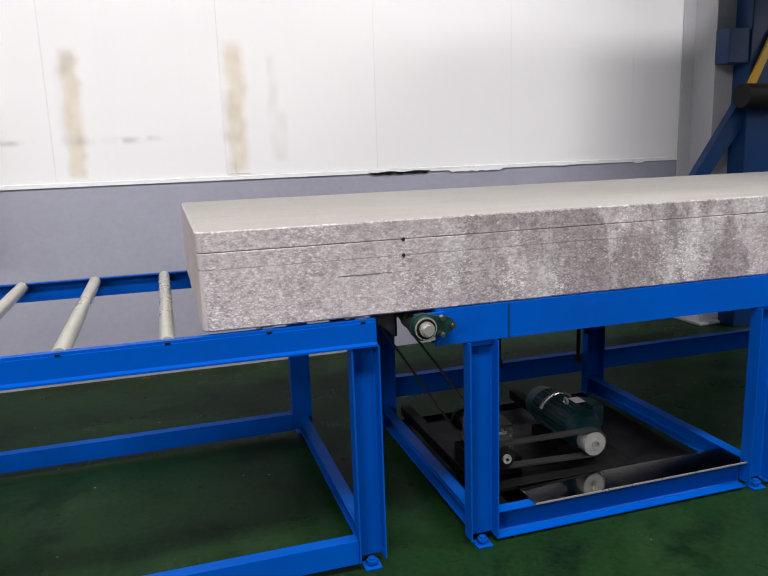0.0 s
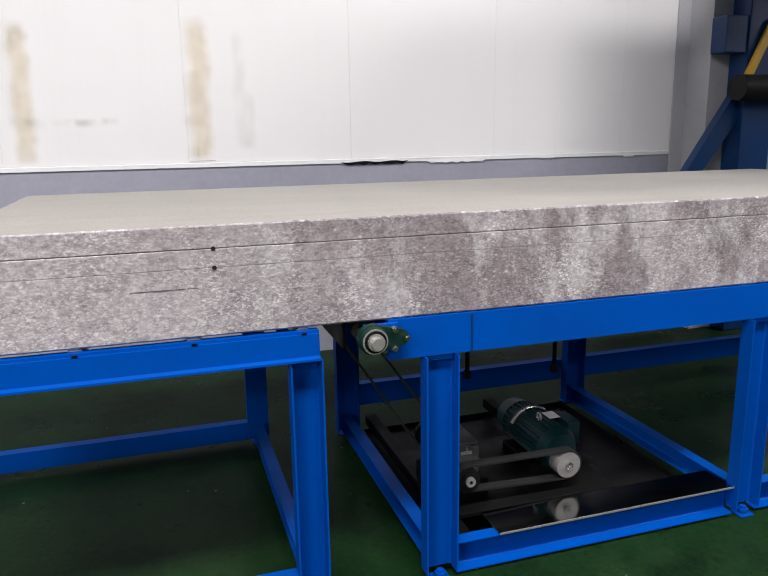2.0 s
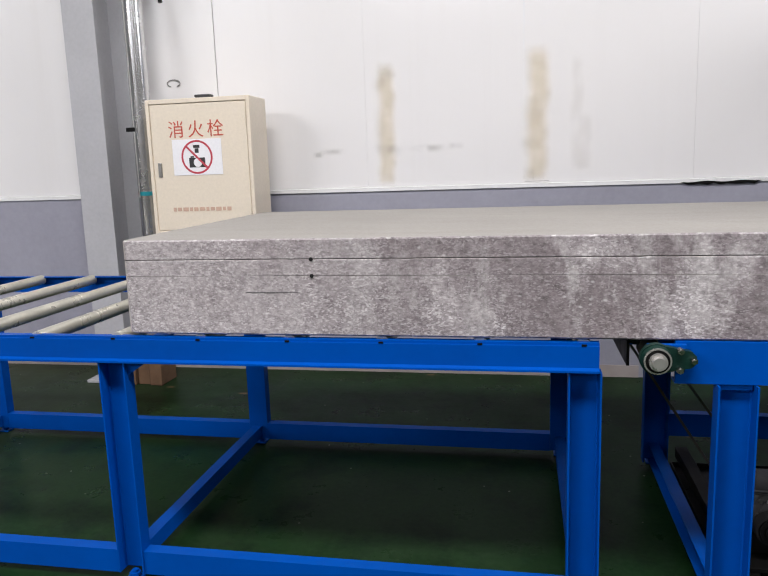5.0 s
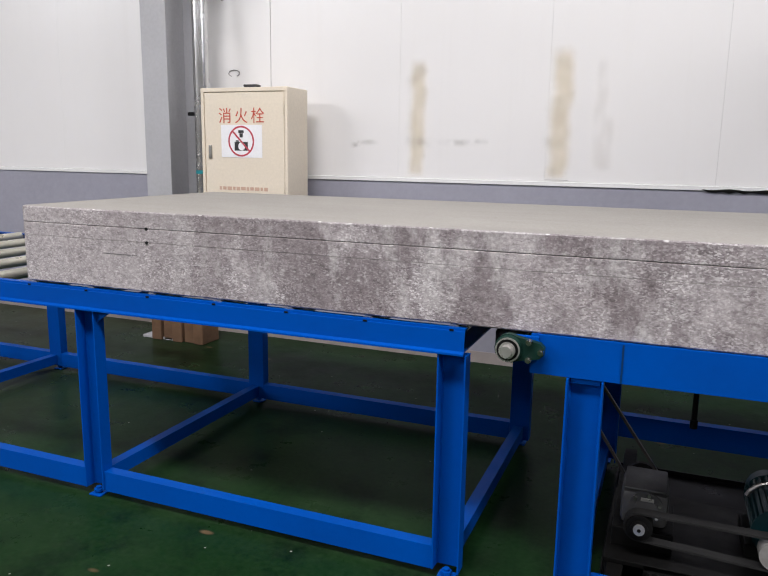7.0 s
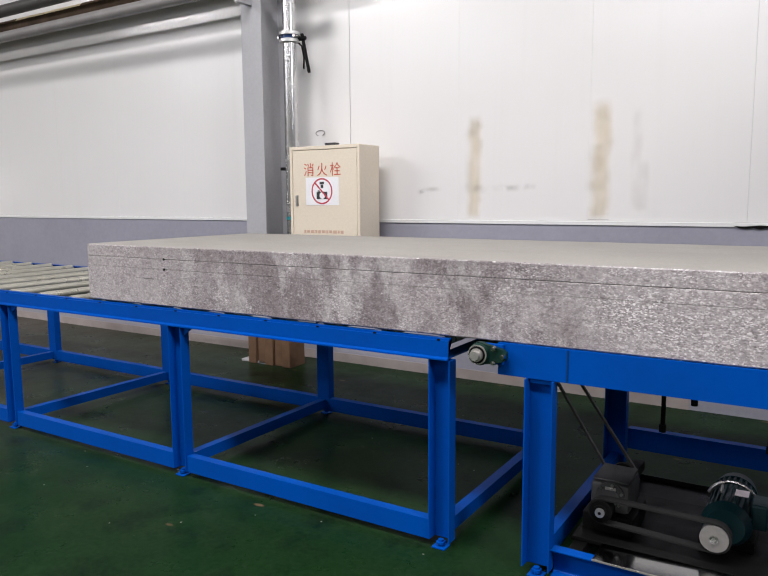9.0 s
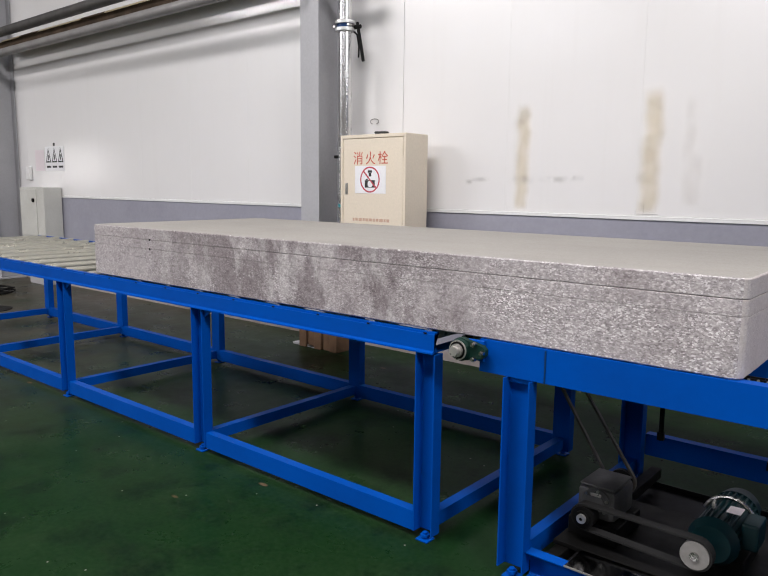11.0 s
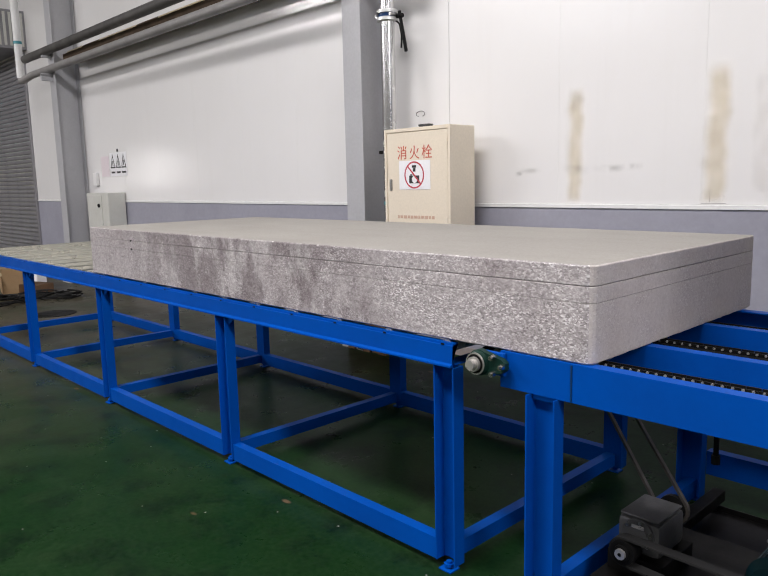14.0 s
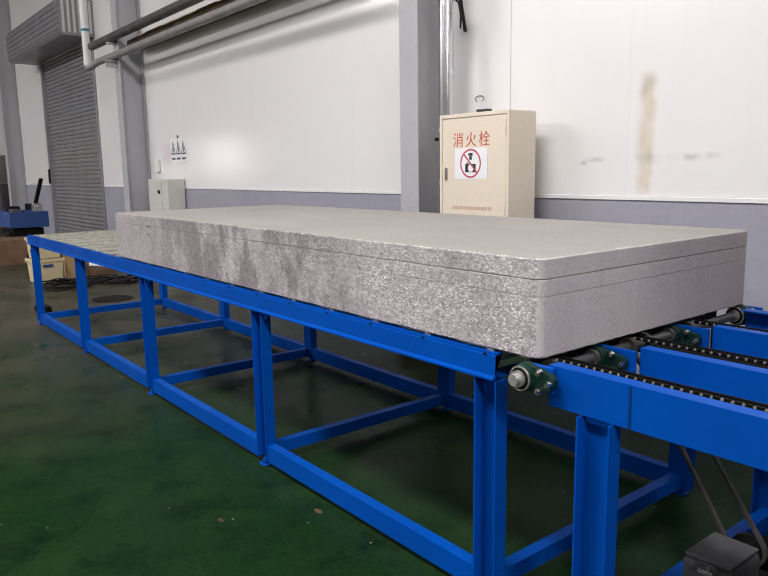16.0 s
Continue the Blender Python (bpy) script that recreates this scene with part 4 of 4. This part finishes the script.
for x, y, z0 in ((0.53, 0.60, 0.44), (0.62, 0.75, 0.52), (0.90, 0.60, 0.42), (1.02, 0.72, 0.50)):
    b2 = bmesh.new()
    add_cyl(b2, (x, y, z0), (x, y, 0.74), 0.009, 8)
    add_cyl(b2, (x, y, z0), (x, y, z0 + 0.03), 0.014, 6)
    part("threaded_rod", b2, BLACK, cc, "black threaded hanger rod")

# Reducer, motor, belt and drive chain under the frame.
def loop_of(c0, r0, c1, r1, y0, y1, t):
    """A belt or chain band round two wheels in the x-z plane."""
    (x0, z0), (x1, z1) = c0, c1
    d = math.hypot(x1 - x0, z1 - z0)
    ang, off = math.degrees(math.atan2(z1 - z0, x1 - x0)), math.degrees(math.acos((r0 - r1) / d))
    def ring(g):
        return arc(x0, z0, r0 + g, ang + off, ang + 360 - off, 16) + arc(x1, z1, r1 + g, ang - off, ang + off, 16)
    bm = bmesh.new()
    a, b = ring(0), ring(t)
    n = len(a)
    vs = [[[bm.verts.new((p[0], y, p[1])) for p in q] for y in (y0, y1)] for q in (a, b)]
    for i in range(n):
        j = (i + 1) % n
        bm.faces.new((vs[0][0][i], vs[0][0][j], vs[0][1][j], vs[0][1][i]))
        bm.faces.new((vs[1][0][i], vs[1][0][j], vs[1][1][j], vs[1][1][i]))
        for s in (0, 1):
            bm.faces.new((vs[0][s][i], vs[0][s][j], vs[1][s][j], vs[1][s][i]))
    return bm


G, M, S = (0.388, 0.211), (0.767, 0.202), (0.38, 0.225)
red = thing("gear_reducer", "grey cast gear reducer on a black bracket", "gearbox")
part("housing", box(0.325, 0.470, 0.345, 0.53, 0.175, 0.292, 0.020), CASTING, red, smooth=True)
part("lid", box(0.332, 0.463, 0.352, 0.523, 0.2925, 0.303, 0.006), CASTING, red, smooth=True)
part("base", box(0.305, 0.490, 0.325, 0.55, 0.106, 0.173, 0.004), BLACK, red, "oily black bracket")
part("cover", add_cyl(cyl((0.402, 0.345, 0.246), (0.402, 0.335, 0.246), 0.052, 28), (0.402, 0.335, 0.246), (0.402, 0.328, 0.246), 0.034, 24), CASTING, red, "round end cover", smooth=True)
for k in range(6):
    q = radians(60 * k + 20)
    part("bolt", cyl((0.402 + 0.044 * math.cos(q), 0.336, 0.246 + 0.044 * math.sin(q)), (0.402 + 0.044 * math.cos(q), 0.329, 0.246 + 0.044 * math.sin(q)), 0.0055, 6), STEEL, red)
part("input_shaft", cyl((G[0], 0.252, G[1]), (G[0], 0.36, G[1]), 0.016, 16), STEEL, red, smooth=True)
p = part("pulley", add_cyl(cyl((G[0], 0.262, G[1]), (G[0], 0.312, G[1]), 0.040, 28), (G[0], 0.255, G[1]), (G[0], 0.262, G[1]), 0.026, 20), BLACK, red, "black belt pulley", smooth=True)
part("hub", cyl((G[0], 0.246, G[1]), (G[0], 0.255, G[1]), 0.017, 16), BRIGHT, p, "pale hub")
part("hub_bore", cyl((G[0], 0.2445, G[1]), (G[0], 0.246, G[1]), 0.006, 10), BLACK, p)
part("sprocket", cyl((S[0], 0.630, S[1]), (S[0], 0.650, S[1]), 0.047, 24), BLACK, red)
part("output_shaft", cyl((S[0], 0.52, S[1]), (S[0], 0.66, S[1]), 0.018, 14), STEEL, red, smooth=True)
part("eye_plate", box(0.385, 0.425, 0.3255, 0.3285, 0.272, 0.284, 0.001), BRIGHT, red, "bright name plate")
motor = thing("electric_motor", "teal electric motor with a bare steel pulley", "motor")
MX, MZ = 0.790, 0.214
fins = []
for k in range(24):
    for a, q in ((-2.2, 0.078), (2.2, 0.078), (4.2, 0.070), (10.8, 0.070)):
        fins.append((q * math.cos(radians(15 * k + a)), q * math.sin(radians(15 * k + a))))
b2 = add_extrude(bmesh.new(), fins, (MX, 0.385, MZ), (MX, 0.655, MZ), (0, 0, 1))
part("body", b2, TEAL, motor)
part("end_bell", cyl((MX, 0.352, MZ), (MX, 0.387, MZ), 0.062, 28, 0.082), TEAL, motor, smooth=True)
part("fan_cowl", cyl((MX, 0.655, MZ), (MX, 0.725, MZ), 0.080, 28, 0.07), TEAL, motor, smooth=True)
part("terminal_box", box(MX + 0.072, MX + 0.125, 0.425, 0.535, MZ - 0.02, MZ + 0.07, 0.008), TEAL, motor)
part("name_plate", box(MX + 0.015, MX + 0.06, 0.46, 0.52, MZ + 0.0785, MZ + 0.081, 0.001), PINK_PAPER, motor, "pale name plate")
part("strap", add_tube(bmesh.new(), [(MX + 0.085 * math.cos(radians(a)), 0.575, MZ + 0.085 * math.sin(radians(a))) for a in range(20, 161, 14)], 0.008, 8), STEEL, motor, "bright steel strap")
part("eye_bolt", add_tube(bmesh.new(), [(0.764, 0.47 + 0.013 * math.cos(radians(a)), MZ + 0.090 + 0.013 * math.sin(radians(a))) for a in range(0, 361, 30)], 0.0045, 8), BRIGHT, motor, "bright lifting eye")
part("foot_plate", box(MX - 0.09, MX + 0.09, 0.415, 0.635, 0.106, 0.150, 0.004), BLACK, motor)
part("motor_shaft", cyl((M[0], 0.256, M[1]), (M[0], 0.386, M[1]), 0.014, 14), STEEL, motor, smooth=True)
mp = part("pulley", cyl((M[0], 0.264, M[1]), (M[0], 0.318, M[1]), 0.046, 32), WORN_STEEL, motor, "bare steel pulley", smooth=True)
part("hub_bore", cyl((M[0], 0.2625, M[1]), (M[0], 0.264, M[1]), 0.009, 12), BLACK, mp)
belt = tagged(mesh_ob("drive_belt", loop_of(G, 0.041, M, 0.047, 0.268, 0.306, 0.007), RUBBER), "black rubber drive belt between two pulleys", "belt")
tagged(mesh_ob("drive_chain", loop_of((0.0, 0.790), 0.034, S, 0.048, 0.632, 0.648, 0.009), CHAIN), "oiled drive chain running down to the reducer", "chain")
bm = bmesh.new()
add_cyl(bm, (0, 0.630, 0.798), (0, 0.650, 0.798), 0.033, 28)
part("drive_sprocket", bm, BLACK, cc)
# Black rimmed sheet, added to deepen the shade on the floor below the drive.
DARK_SHEET = surface("plain_black_sheet", (0.006, 0.006, 0.007), (0.010, 0.009, 0.008), 0.35, 0.0, 5, 60, 0.05, spec=0.12)
dark_sheet = thing("oil_drip_tray", "black rimmed sheet added on the floor to deepen the dark under the drive", "tray")
part("pan", box(0.285, 1.305, 0.150, 1.185, 0.001, 0.006, 0.001), DARK_SHEET, dark_sheet)
for q in ((0.279, 0.285, 0.150, 1.185), (1.305, 1.311, 0.150, 1.185), (0.279, 1.311, 0.144, 0.150), (0.279, 1.311, 1.185, 1.191)):
    part("rim", box(*q, 0.001, 0.028, 0.001), DARK_SHEET, dark_sheet)
plate = tagged(mesh_ob("steel_plate", box(0.41, 1.315, 0.078, 0.215, 0.1125, 0.1165, 0.0008), MIRROR), "loose stainless steel sheet on the lower frame", "sheet")
# Highlight along the sheet's front edge, made as a thin bright strip.
part("folded_lip", box(0.41, 1.315, 0.0755, 0.0785, 0.1125, 0.1195, 0.0008), BRIGHT, plate, "bright strip painted as light caught along the front edge")
# Assumed supports, black to keep the shaded space under the drive dark.
part("mount_plate", box(0.29, 0.95, 0.24, 0.76, 0.090, 0.1055, 0.002), BLACK, cc, "assumed black mounting plate")
for x0 in (0.30, 0.89):
    part("mount_beam", box(x0, x0 + 0.05, 0.132, 1.21, 0.045, 0.0895, 0.003), BLACK, cc, "assumed black mounting beam")

# ---- lightweight concrete block ----
BLK_L, BLK_Y0, BLK_Y1, BLK_Z0, BLK_Z1, CUT1, CUT2 = 3.54, 0.09, 1.35, 0.839, 1.127, 1.067, 1.018


def slab(z0, z1, seed, worn, worn_top):
    """A layer with rounded corners, uneven sides and crumbled arrises; x from 0 to its length, y and z as in the world."""
    r, w = 0.035, BLK_Y1 - BLK_Y0
    pts = []
    for (cx, cy, a0), (nx, ny, ln_) in zip(((r, r, 180), (BLK_L - r, r, 270), (BLK_L - r, w - r, 0), (r, w - r, 90)), ((1, 0, BLK_L - 2 * r), (0, 1, w - 2 * r), (-1, 0, BLK_L - 2 * r), (0, -1, w - 2 * r))):
        corner = arc(cx, cy, r, a0, a0 + 90, 5)
        pts += corner
        ex, ey = corner[-1]
        n = int(ln_ / 0.022)
        pts += [(ex + nx * ln_ * k / n, ey + ny * ln_ * k / n) for k in range(1, n)]
    levels = [(z0, worn), (z0 + worn, 0.0)]
    n = max(1, int((z1 - z0) / 0.03))
    levels += [(z0 + worn + (z1 - z0 - worn - worn_top) * k / n, 0.0) for k in range(1, n)]
    levels += [(z1 - worn_top, 0.0), (z1, worn_top)]
    bm = bmesh.new()
    rings = []
    for z, inset in levels:
        ring = []
        for x, y in pts:
            k = noise.noise(Vector((x * 9, y * 9, z * 9 + seed))) * 0.0018 + noise.noise(Vector((x * 45, y * 45, z * 45 + seed))) * 0.0010
            edge = inset * (1 + 0.9 * noise.noise(Vector((x * 30, y * 30, seed * 3.1)))) if inset else 0.0
            nx = 1 if x > BLK_L - r else -1 if x < r else 0
            ny = 1 if y > w - r else -1 if y < r else 0
            nn = Vector((nx, ny)).normalized()
            dz = noise.noise(Vector((x * 25, y * 25, seed * 7.7))) * (0.0025 if z == BLK_Z0 else 0.0008)
            ring.append(bm.verts.new((x + nn.x * (k - edge), BLK_Y0 + y + nn.y * (k - edge), z + max(0.0, dz) if z == BLK_Z0 else z + dz)))
        rings.append(ring)
    n = len(pts)
    for a, b in zip(rings, rings[1:]):
        for i in range(n):
            f = bm.faces.new((a[i], a[(i + 1) % n], b[(i + 1) % n], b[i]))
            mx = (pts[i][0] + pts[(i + 1) % n][0]) / 2
            f.material_index = 2 if mx < 0.012 or mx > BLK_L - 0.012 else 0
    bm.faces.new(rings[0][::-1]).material_index = 0
    bm.faces.new(rings[-1]).material_index = 1
    return bm


block = thing("concrete_block", "grey lightweight concrete block sliced into layers, riding the conveyor", "block")
mats = [BLOCK_SIDE, BLOCK_TOP, BLOCK_END]
part("base_layer", slab(BLK_Z0, CUT2 - 0.0006, 1.0, 0.005, 0.0007), mats, block, smooth=True)
part("middle_layer", slab(CUT2 + 0.0006, CUT1 - 0.0009, 1.0, 0.0007, 0.0016), mats, block, smooth=True)
part("top_layer", slab(CUT1 + 0.0009, BLK_Z1, 1.0, 0.0016, 0.004), mats, block, smooth=True)
for layer in block.children:
    layer.data.set_sharp_from_angle(angle=radians(13))
for z in (CUT1, CUT2):
    b2 = bmesh.new()
    add_cyl(b2, (0.607, BLK_Y0 + 0.02, z), (0.607, BLK_Y0 - 0.003, z), 0.0058, 10)
    part("wire_hole", b2, RUBBER, block, "dark wire hole")

part("saw_mark", box(0.40, 0.57, BLK_Y0 - 0.0008, BLK_Y0 + 0.004, 0.9684, 0.9694), CASTING, block, "short shallow saw mark")


def motions():
    walk(block, [(0.0, pose(-0.650, 0, 0)), (4.0, pose(-1.372, 0, 0)), (8.0, pose(-2.105, 0, 0)), (12.0, pose(-2.818, 0, 0)), (16.0, pose(-3.530, 0, 0))])


# ---- press at the east end ----
press = thing("press_machine", "dark blue steel press frame straddling the conveyor", "machine")
part("post", box(3.05, 3.29, 2.0, 2.15, 0.0, 3.2, 0.006), NAVY, press)
bm = bmesh.new()
add_extrude(bm, [(0.0, 0.0), (0.50, -0.72), (0.50, -0.86), (0.0, -0.22)], (3.049, 2.04, 1.60), (3.049, 2.10, 1.60), (0, 0, 1))
part("brace", bm, NAVY, press)
part("arm", box(2.885, 3.049, 2.01, 2.14, 1.80, 2.02, 0.006), NAVY, press)
# Far post, overhead box and crosshead are unseen, added to shade the wall.
part("far_post", box(2.97, 3.20, -0.42, -0.22, 0.0, 3.2, 0.006), NAVY, press)
part("platen", box(1.95, 3.9, -0.22, 1.50, 2.30, 2.95, 0.01), NAVY, press)
part("crosshead", box(3.06, 3.28, -0.22, 2.0, 2.951, 3.2, 0.006), NAVY, press)
part("beam", box(3.29, 4.6, 1.95, 2.15, 2.0, 2.6, 0.006), NAVY, press)
part("roll", cyl((2.92, 1.92, 1.585), (4.4, 1.92, 1.585), 0.078, 24), RUBBER, press, "black rubber roll", smooth=True)
bm = bmesh.new()
add_extrude(bm, [(-0.03, 0), (0.03, 0), (0.20, 0.34), (0.14, 0.34)], (0, 1.99, 1.66), (0, 1.97, 1.66), (0, 0, 1))
b3 = part("guard_bar", bm, YELLOW, press, "yellow guard bar")
b3.matrix_basis = pose(3.05, 0, 0)

# ---- electrical box and notices by the far column ----
eb = thing("electrical_cabinet", "light grey electrical cabinet against the wall", "cabinet")
part("body", box(-8.70, -8.0, 2.27, 2.51, 0.62, 1.30, 0.006), CABINET_GREY, eb)
part("door", box(-8.66, -8.20, 2.258, 2.27, 0.66, 1.27, 0.004), CABINET_GREY, eb)
part("lock", cyl((-8.27, 2.258, 1.13), (-8.27, 2.242, 1.13), 0.025, 12), BLACK, eb, "black lock")
part("stand", box(-8.6, -8.1, 2.30, 2.48, 0.0, 0.62, 0.004), GREY_PAINT, eb)
part("socket_box", box(-8.93, -8.83, 2.47, 2.515, 1.40, 1.58, 0.005), WHITE_TRIM, eb)
warn = thing("warning_notice", "white sheet with three black warning triangles", "sign")
part("sheet", box(-8.42, -7.90, NORTH - 0.003, NORTH - 0.0005, 1.52, 1.84), PAPER, warn)
for k in range(3):
    bm = bmesh.new()
    cx = -8.33 + 0.17 * k
    o, i = [(-0.075, 0), (0.075, 0), (0, 0.19)], [(-0.050, 0.018), (0.050, 0.018), (0, 0.150)]
    for q in range(3):
        w = (q + 1) % 3
        flat_shape(bm, [(cx + o[q][0], 1.63 + o[q][1]), (cx + o[w][0], 1.63 + o[w][1]), (cx + i[w][0], 1.63 + i[w][1]), (cx + i[q][0], 1.63 + i[q][1])], NORTH - 0.0032, 0.001)
    add_box(bm, cx - 0.012, cx + 0.012, NORTH - 0.0042, NORTH - 0.0032, 1.66, 1.73)
    add_box(bm, cx - 0.06, cx + 0.06, NORTH - 0.0042, NORTH - 0.0032, 1.56, 1.585)
    part("triangle", bm, SIGN_BLACK, warn, "black warning triangle")
part("hook_tab", box(-8.18, -8.14, NORTH - 0.006, NORTH - 0.0005, 1.845, 1.885), SIGN_BLACK, warn)
note = tagged(mesh_ob("paper_note", box(-8.72, -8.46, NORTH - 0.003, NORTH - 0.0005, 1.52, 1.80), PINK_PAPER), "faded pink paper note on the wall", "paper")

# ---- loose things on the floor ----
pal = thing("timber_offcuts", "stack of rough timber blocks by the wall", "timber")
for k in range(5):
    x = -3.02 + 0.09 * k
    part("block", box(x, x + 0.082, 2.10 + 0.02 * (k % 2), 2.28 + 0.015 * (k % 3), 0.0, 0.29 - 0.02 * (k % 3), 0.006), WOOD, pal)
DARK_TIMBER = surface("dark_stained_timber", (0.035, 0.014, 0.010), (0.022, 0.009, 0.007), 0.6, 0, 4, 60, 0.3)
part("side_guard", box(0.62, 3.4, 1.385, 1.42, 0.83, 0.946, 0.004), DARK_TIMBER, cc, "dark brown side guard board")
for x in (0.8, 2.0, 3.2):
    part("guard_bracket", box(x, x + 0.04, 1.262, 1.385, 0.79, 0.83, 0.002), BLUE, cc)


def crate(x, y, rz, material, w, d, h, label):
    """A tapered plastic crate with a rim."""
    t = thing("crate", label, "crate", x, y, 0)
    t.matrix_basis = pose(x, y, 0, 0, 0, rz)
    bm = bmesh.new()
    r = bmesh.ops.create_cube(bm, size=1.0, matrix=Matrix.Translation((0, 0, h / 2)) @ Matrix.Diagonal((w, d, h, 1)))
    for v in bm.verts:
        if v.co.z < h / 2:
            v.co.x *= 0.9
            v.co.y *= 0.9
    bmesh.ops.bevel(bm, geom=list(bm.edges), offset=0.012, segments=2, affect="EDGES", profile=0.5)
    part("body", bm, material, t)
    bm = bmesh.new()
    for a in ((-w / 2 - 0.012, w / 2 + 0.012, -d / 2 - 0.012, -d / 2), (-w / 2 - 0.012, w / 2 + 0.012, d / 2, d / 2 + 0.012), (-w / 2 - 0.012, -w / 2, -d / 2, d / 2), (w / 2, w / 2 + 0.012, -d / 2, d / 2)):
        add_box(bm, *a, h * 0.90, h + 0.012)
    part("rim", bm, material, t)
    part("badge", box(w / 2 + 0.002, w / 2 + 0.014, -0.09, 0.03, h * 0.70, h * 0.80), NET, t, "small blue label")
    return t


crate(-8.72, 0.84, 8, CRATE, 0.32, 0.35, 0.30, "buff plastic crate standing on the floor")
top_crate = crate(-8.72, 0.84, 8, CRATE, 0.30, 0.33, 0.26, "buff plastic crate stacked on another crate")
top_crate.matrix_basis = pose(-8.72, 0.84, 0.313, 0, 0, 8)


def coil(x, y, r, turns, label):
    """A loose coil of cable lying on the floor."""
    rng = random.Random(int(100 * (x + y) + 5000))
    t = thing("cable_coil", label, "cable", x, y, 0, group="cable coils")
    for k in range(turns):
        rr, ox, oy = r * rng.uniform(0.55, 1.15), rng.uniform(-0.06, 0.06), rng.uniform(-0.07, 0.07)
        lift, ph = 0.010 + 0.009 * k, rng.uniform(0, 6.28)
        ring = [2 * math.pi * q / 22 for q in range(20 + rng.randrange(3))]
        part("turn", add_tube(bmesh.new(), [(ox + rr * (1 + 0.13 * math.sin(2 * a + ph)) * math.cos(a + ph), oy + rr * (1 + 0.1 * math.cos(3 * a)) * math.sin(a + ph), lift + 0.008 * math.sin(3 * a + ph) + 0.008) for a in ring], 0.009, 6), RUBBER, t, smooth=True)
    return t


coil(-7.98, 0.87, 0.25, 9, "black cable coiled on the floor beside the crates")
coil(-8.12, 1.30, 0.20, 7, "loose black cable heaped on the floor among scrap")
coil(-7.92, 1.58, 0.22, 6, "loose black cable heaped on the floor among scrap")
for k, (x, y, w, d, h, rz, m, lab) in enumerate(((-8.75, 1.45, 0.5, 0.3, 0.12, 20, WOOD, "flat timber offcut on the floor"), (-8.9, 1.25, 0.28, 0.25, 0.34, -10, CARDBOARD, "small brown carton on the floor"), (-9.2, 1.66, 0.30, 0.14, 0.20, 12, PAPER, "white packet standing on the floor"), (-11.3, 0.50, 0.5, 0.45, 0.42, 8, CARDBOARD, "brown carton beside the conveyor end"), (-11.2, 0.95, 0.6, 0.45, 0.40, -15, WOOD, "timber case on the floor"), (-10.1, 1.15, 0.35, 0.3, 0.25, 25, BLACK, "dark tool case on the floor"))):
    bm = box(-w / 2, w / 2, -d / 2, d / 2, 0, h, 0.008)
    ob = mesh_ob("case" if k > 2 else "offcut", bm, m)
    ob.matrix_basis = pose(x, y, 0, 0, 0, rz)
    tagged(ob, lab, "box")
bm = bmesh.new()
add_cyl(bm, (-6.75, 1.05, 0.0), (-6.75, 1.05, 0.006), 0.22, 28)
tagged(mesh_ob("drain_cover", bm, BLACK), "dark round drain cover in the floor", "drain cover")
broom = thing("broom", "broom with a green handle leaning on the conveyor end", "broom")
part("handle", add_tube(bmesh.new(), [(-6.46, 0.26, 0.06), (-6.32, 0.17, 0.66)], 0.012, 8), SOLE, broom)
part("head", box(-6.58, -6.36, 0.20, 0.32, 0.0, 0.07, 0.015), BLACK, broom, "black bristle head")
tub = thing("parts_bin", "blue steel bin full of scrap on a stand near the shutter", "bin")
bm = bmesh.new()
for q in ((-12.6, -12.57, 1.05, 1.65, 0.52, 0.78), (-11.73, -11.7, 1.05, 1.65, 0.52, 0.78), (-12.57, -11.73, 1.05, 1.08, 0.52, 0.78), (-12.57, -11.73, 1.62, 1.65, 0.52, 0.78), (-12.57, -11.73, 1.08, 1.62, 0.52, 0.55)):
    add_box(bm, *q, 0.004)
part("bin", bm, NET, tub)
for k, (sx0, sy0, sw, sh, m) in enumerate(((-12.4, 1.15, 0.30, 0.36, BLACK), (-12.1, 1.30, 0.22, 0.30, NET), (-11.98, 1.10, 0.20, 0.33, CASTING), (-12.3, 1.42, 0.34, 0.40, BLACK), (-11.9, 1.42, 0.14, 0.42, STEEL))):
    part("scrap", box(sx0, sx0 + sw, sy0, sy0 + 0.16, 0.552, 0.50 + sh, 0.02), m, tub)
part("rail", box(-12.62, -11.68, 1.02, 1.05, 0.40, 0.46, 0.004), BLACK, tub)
part("stand", box(-12.5, -11.8, 1.12, 1.58, 0.0, 0.50, 0.01), BLACK, tub)
part("stick", add_tube(bmesh.new(), [(-12.0, 1.5, 0.8), (-11.85, 1.62, 1.32)], 0.035, 8), BLACK, tub, "dark pole standing in the bin")
stack = thing("board_stack", "stack of pale insulation boards against the wall", "boards")
for k in range(5):
    part("board", box(-19.9, -18.2, 1.30 + 0.02 * (k % 2), 2.1, 0.02 + 0.42 * k, 0.42 + 0.42 * k, 0.01), (WOOD, PAPER, CARDBOARD, CRATE, WOOD)[k], stack)
motions()
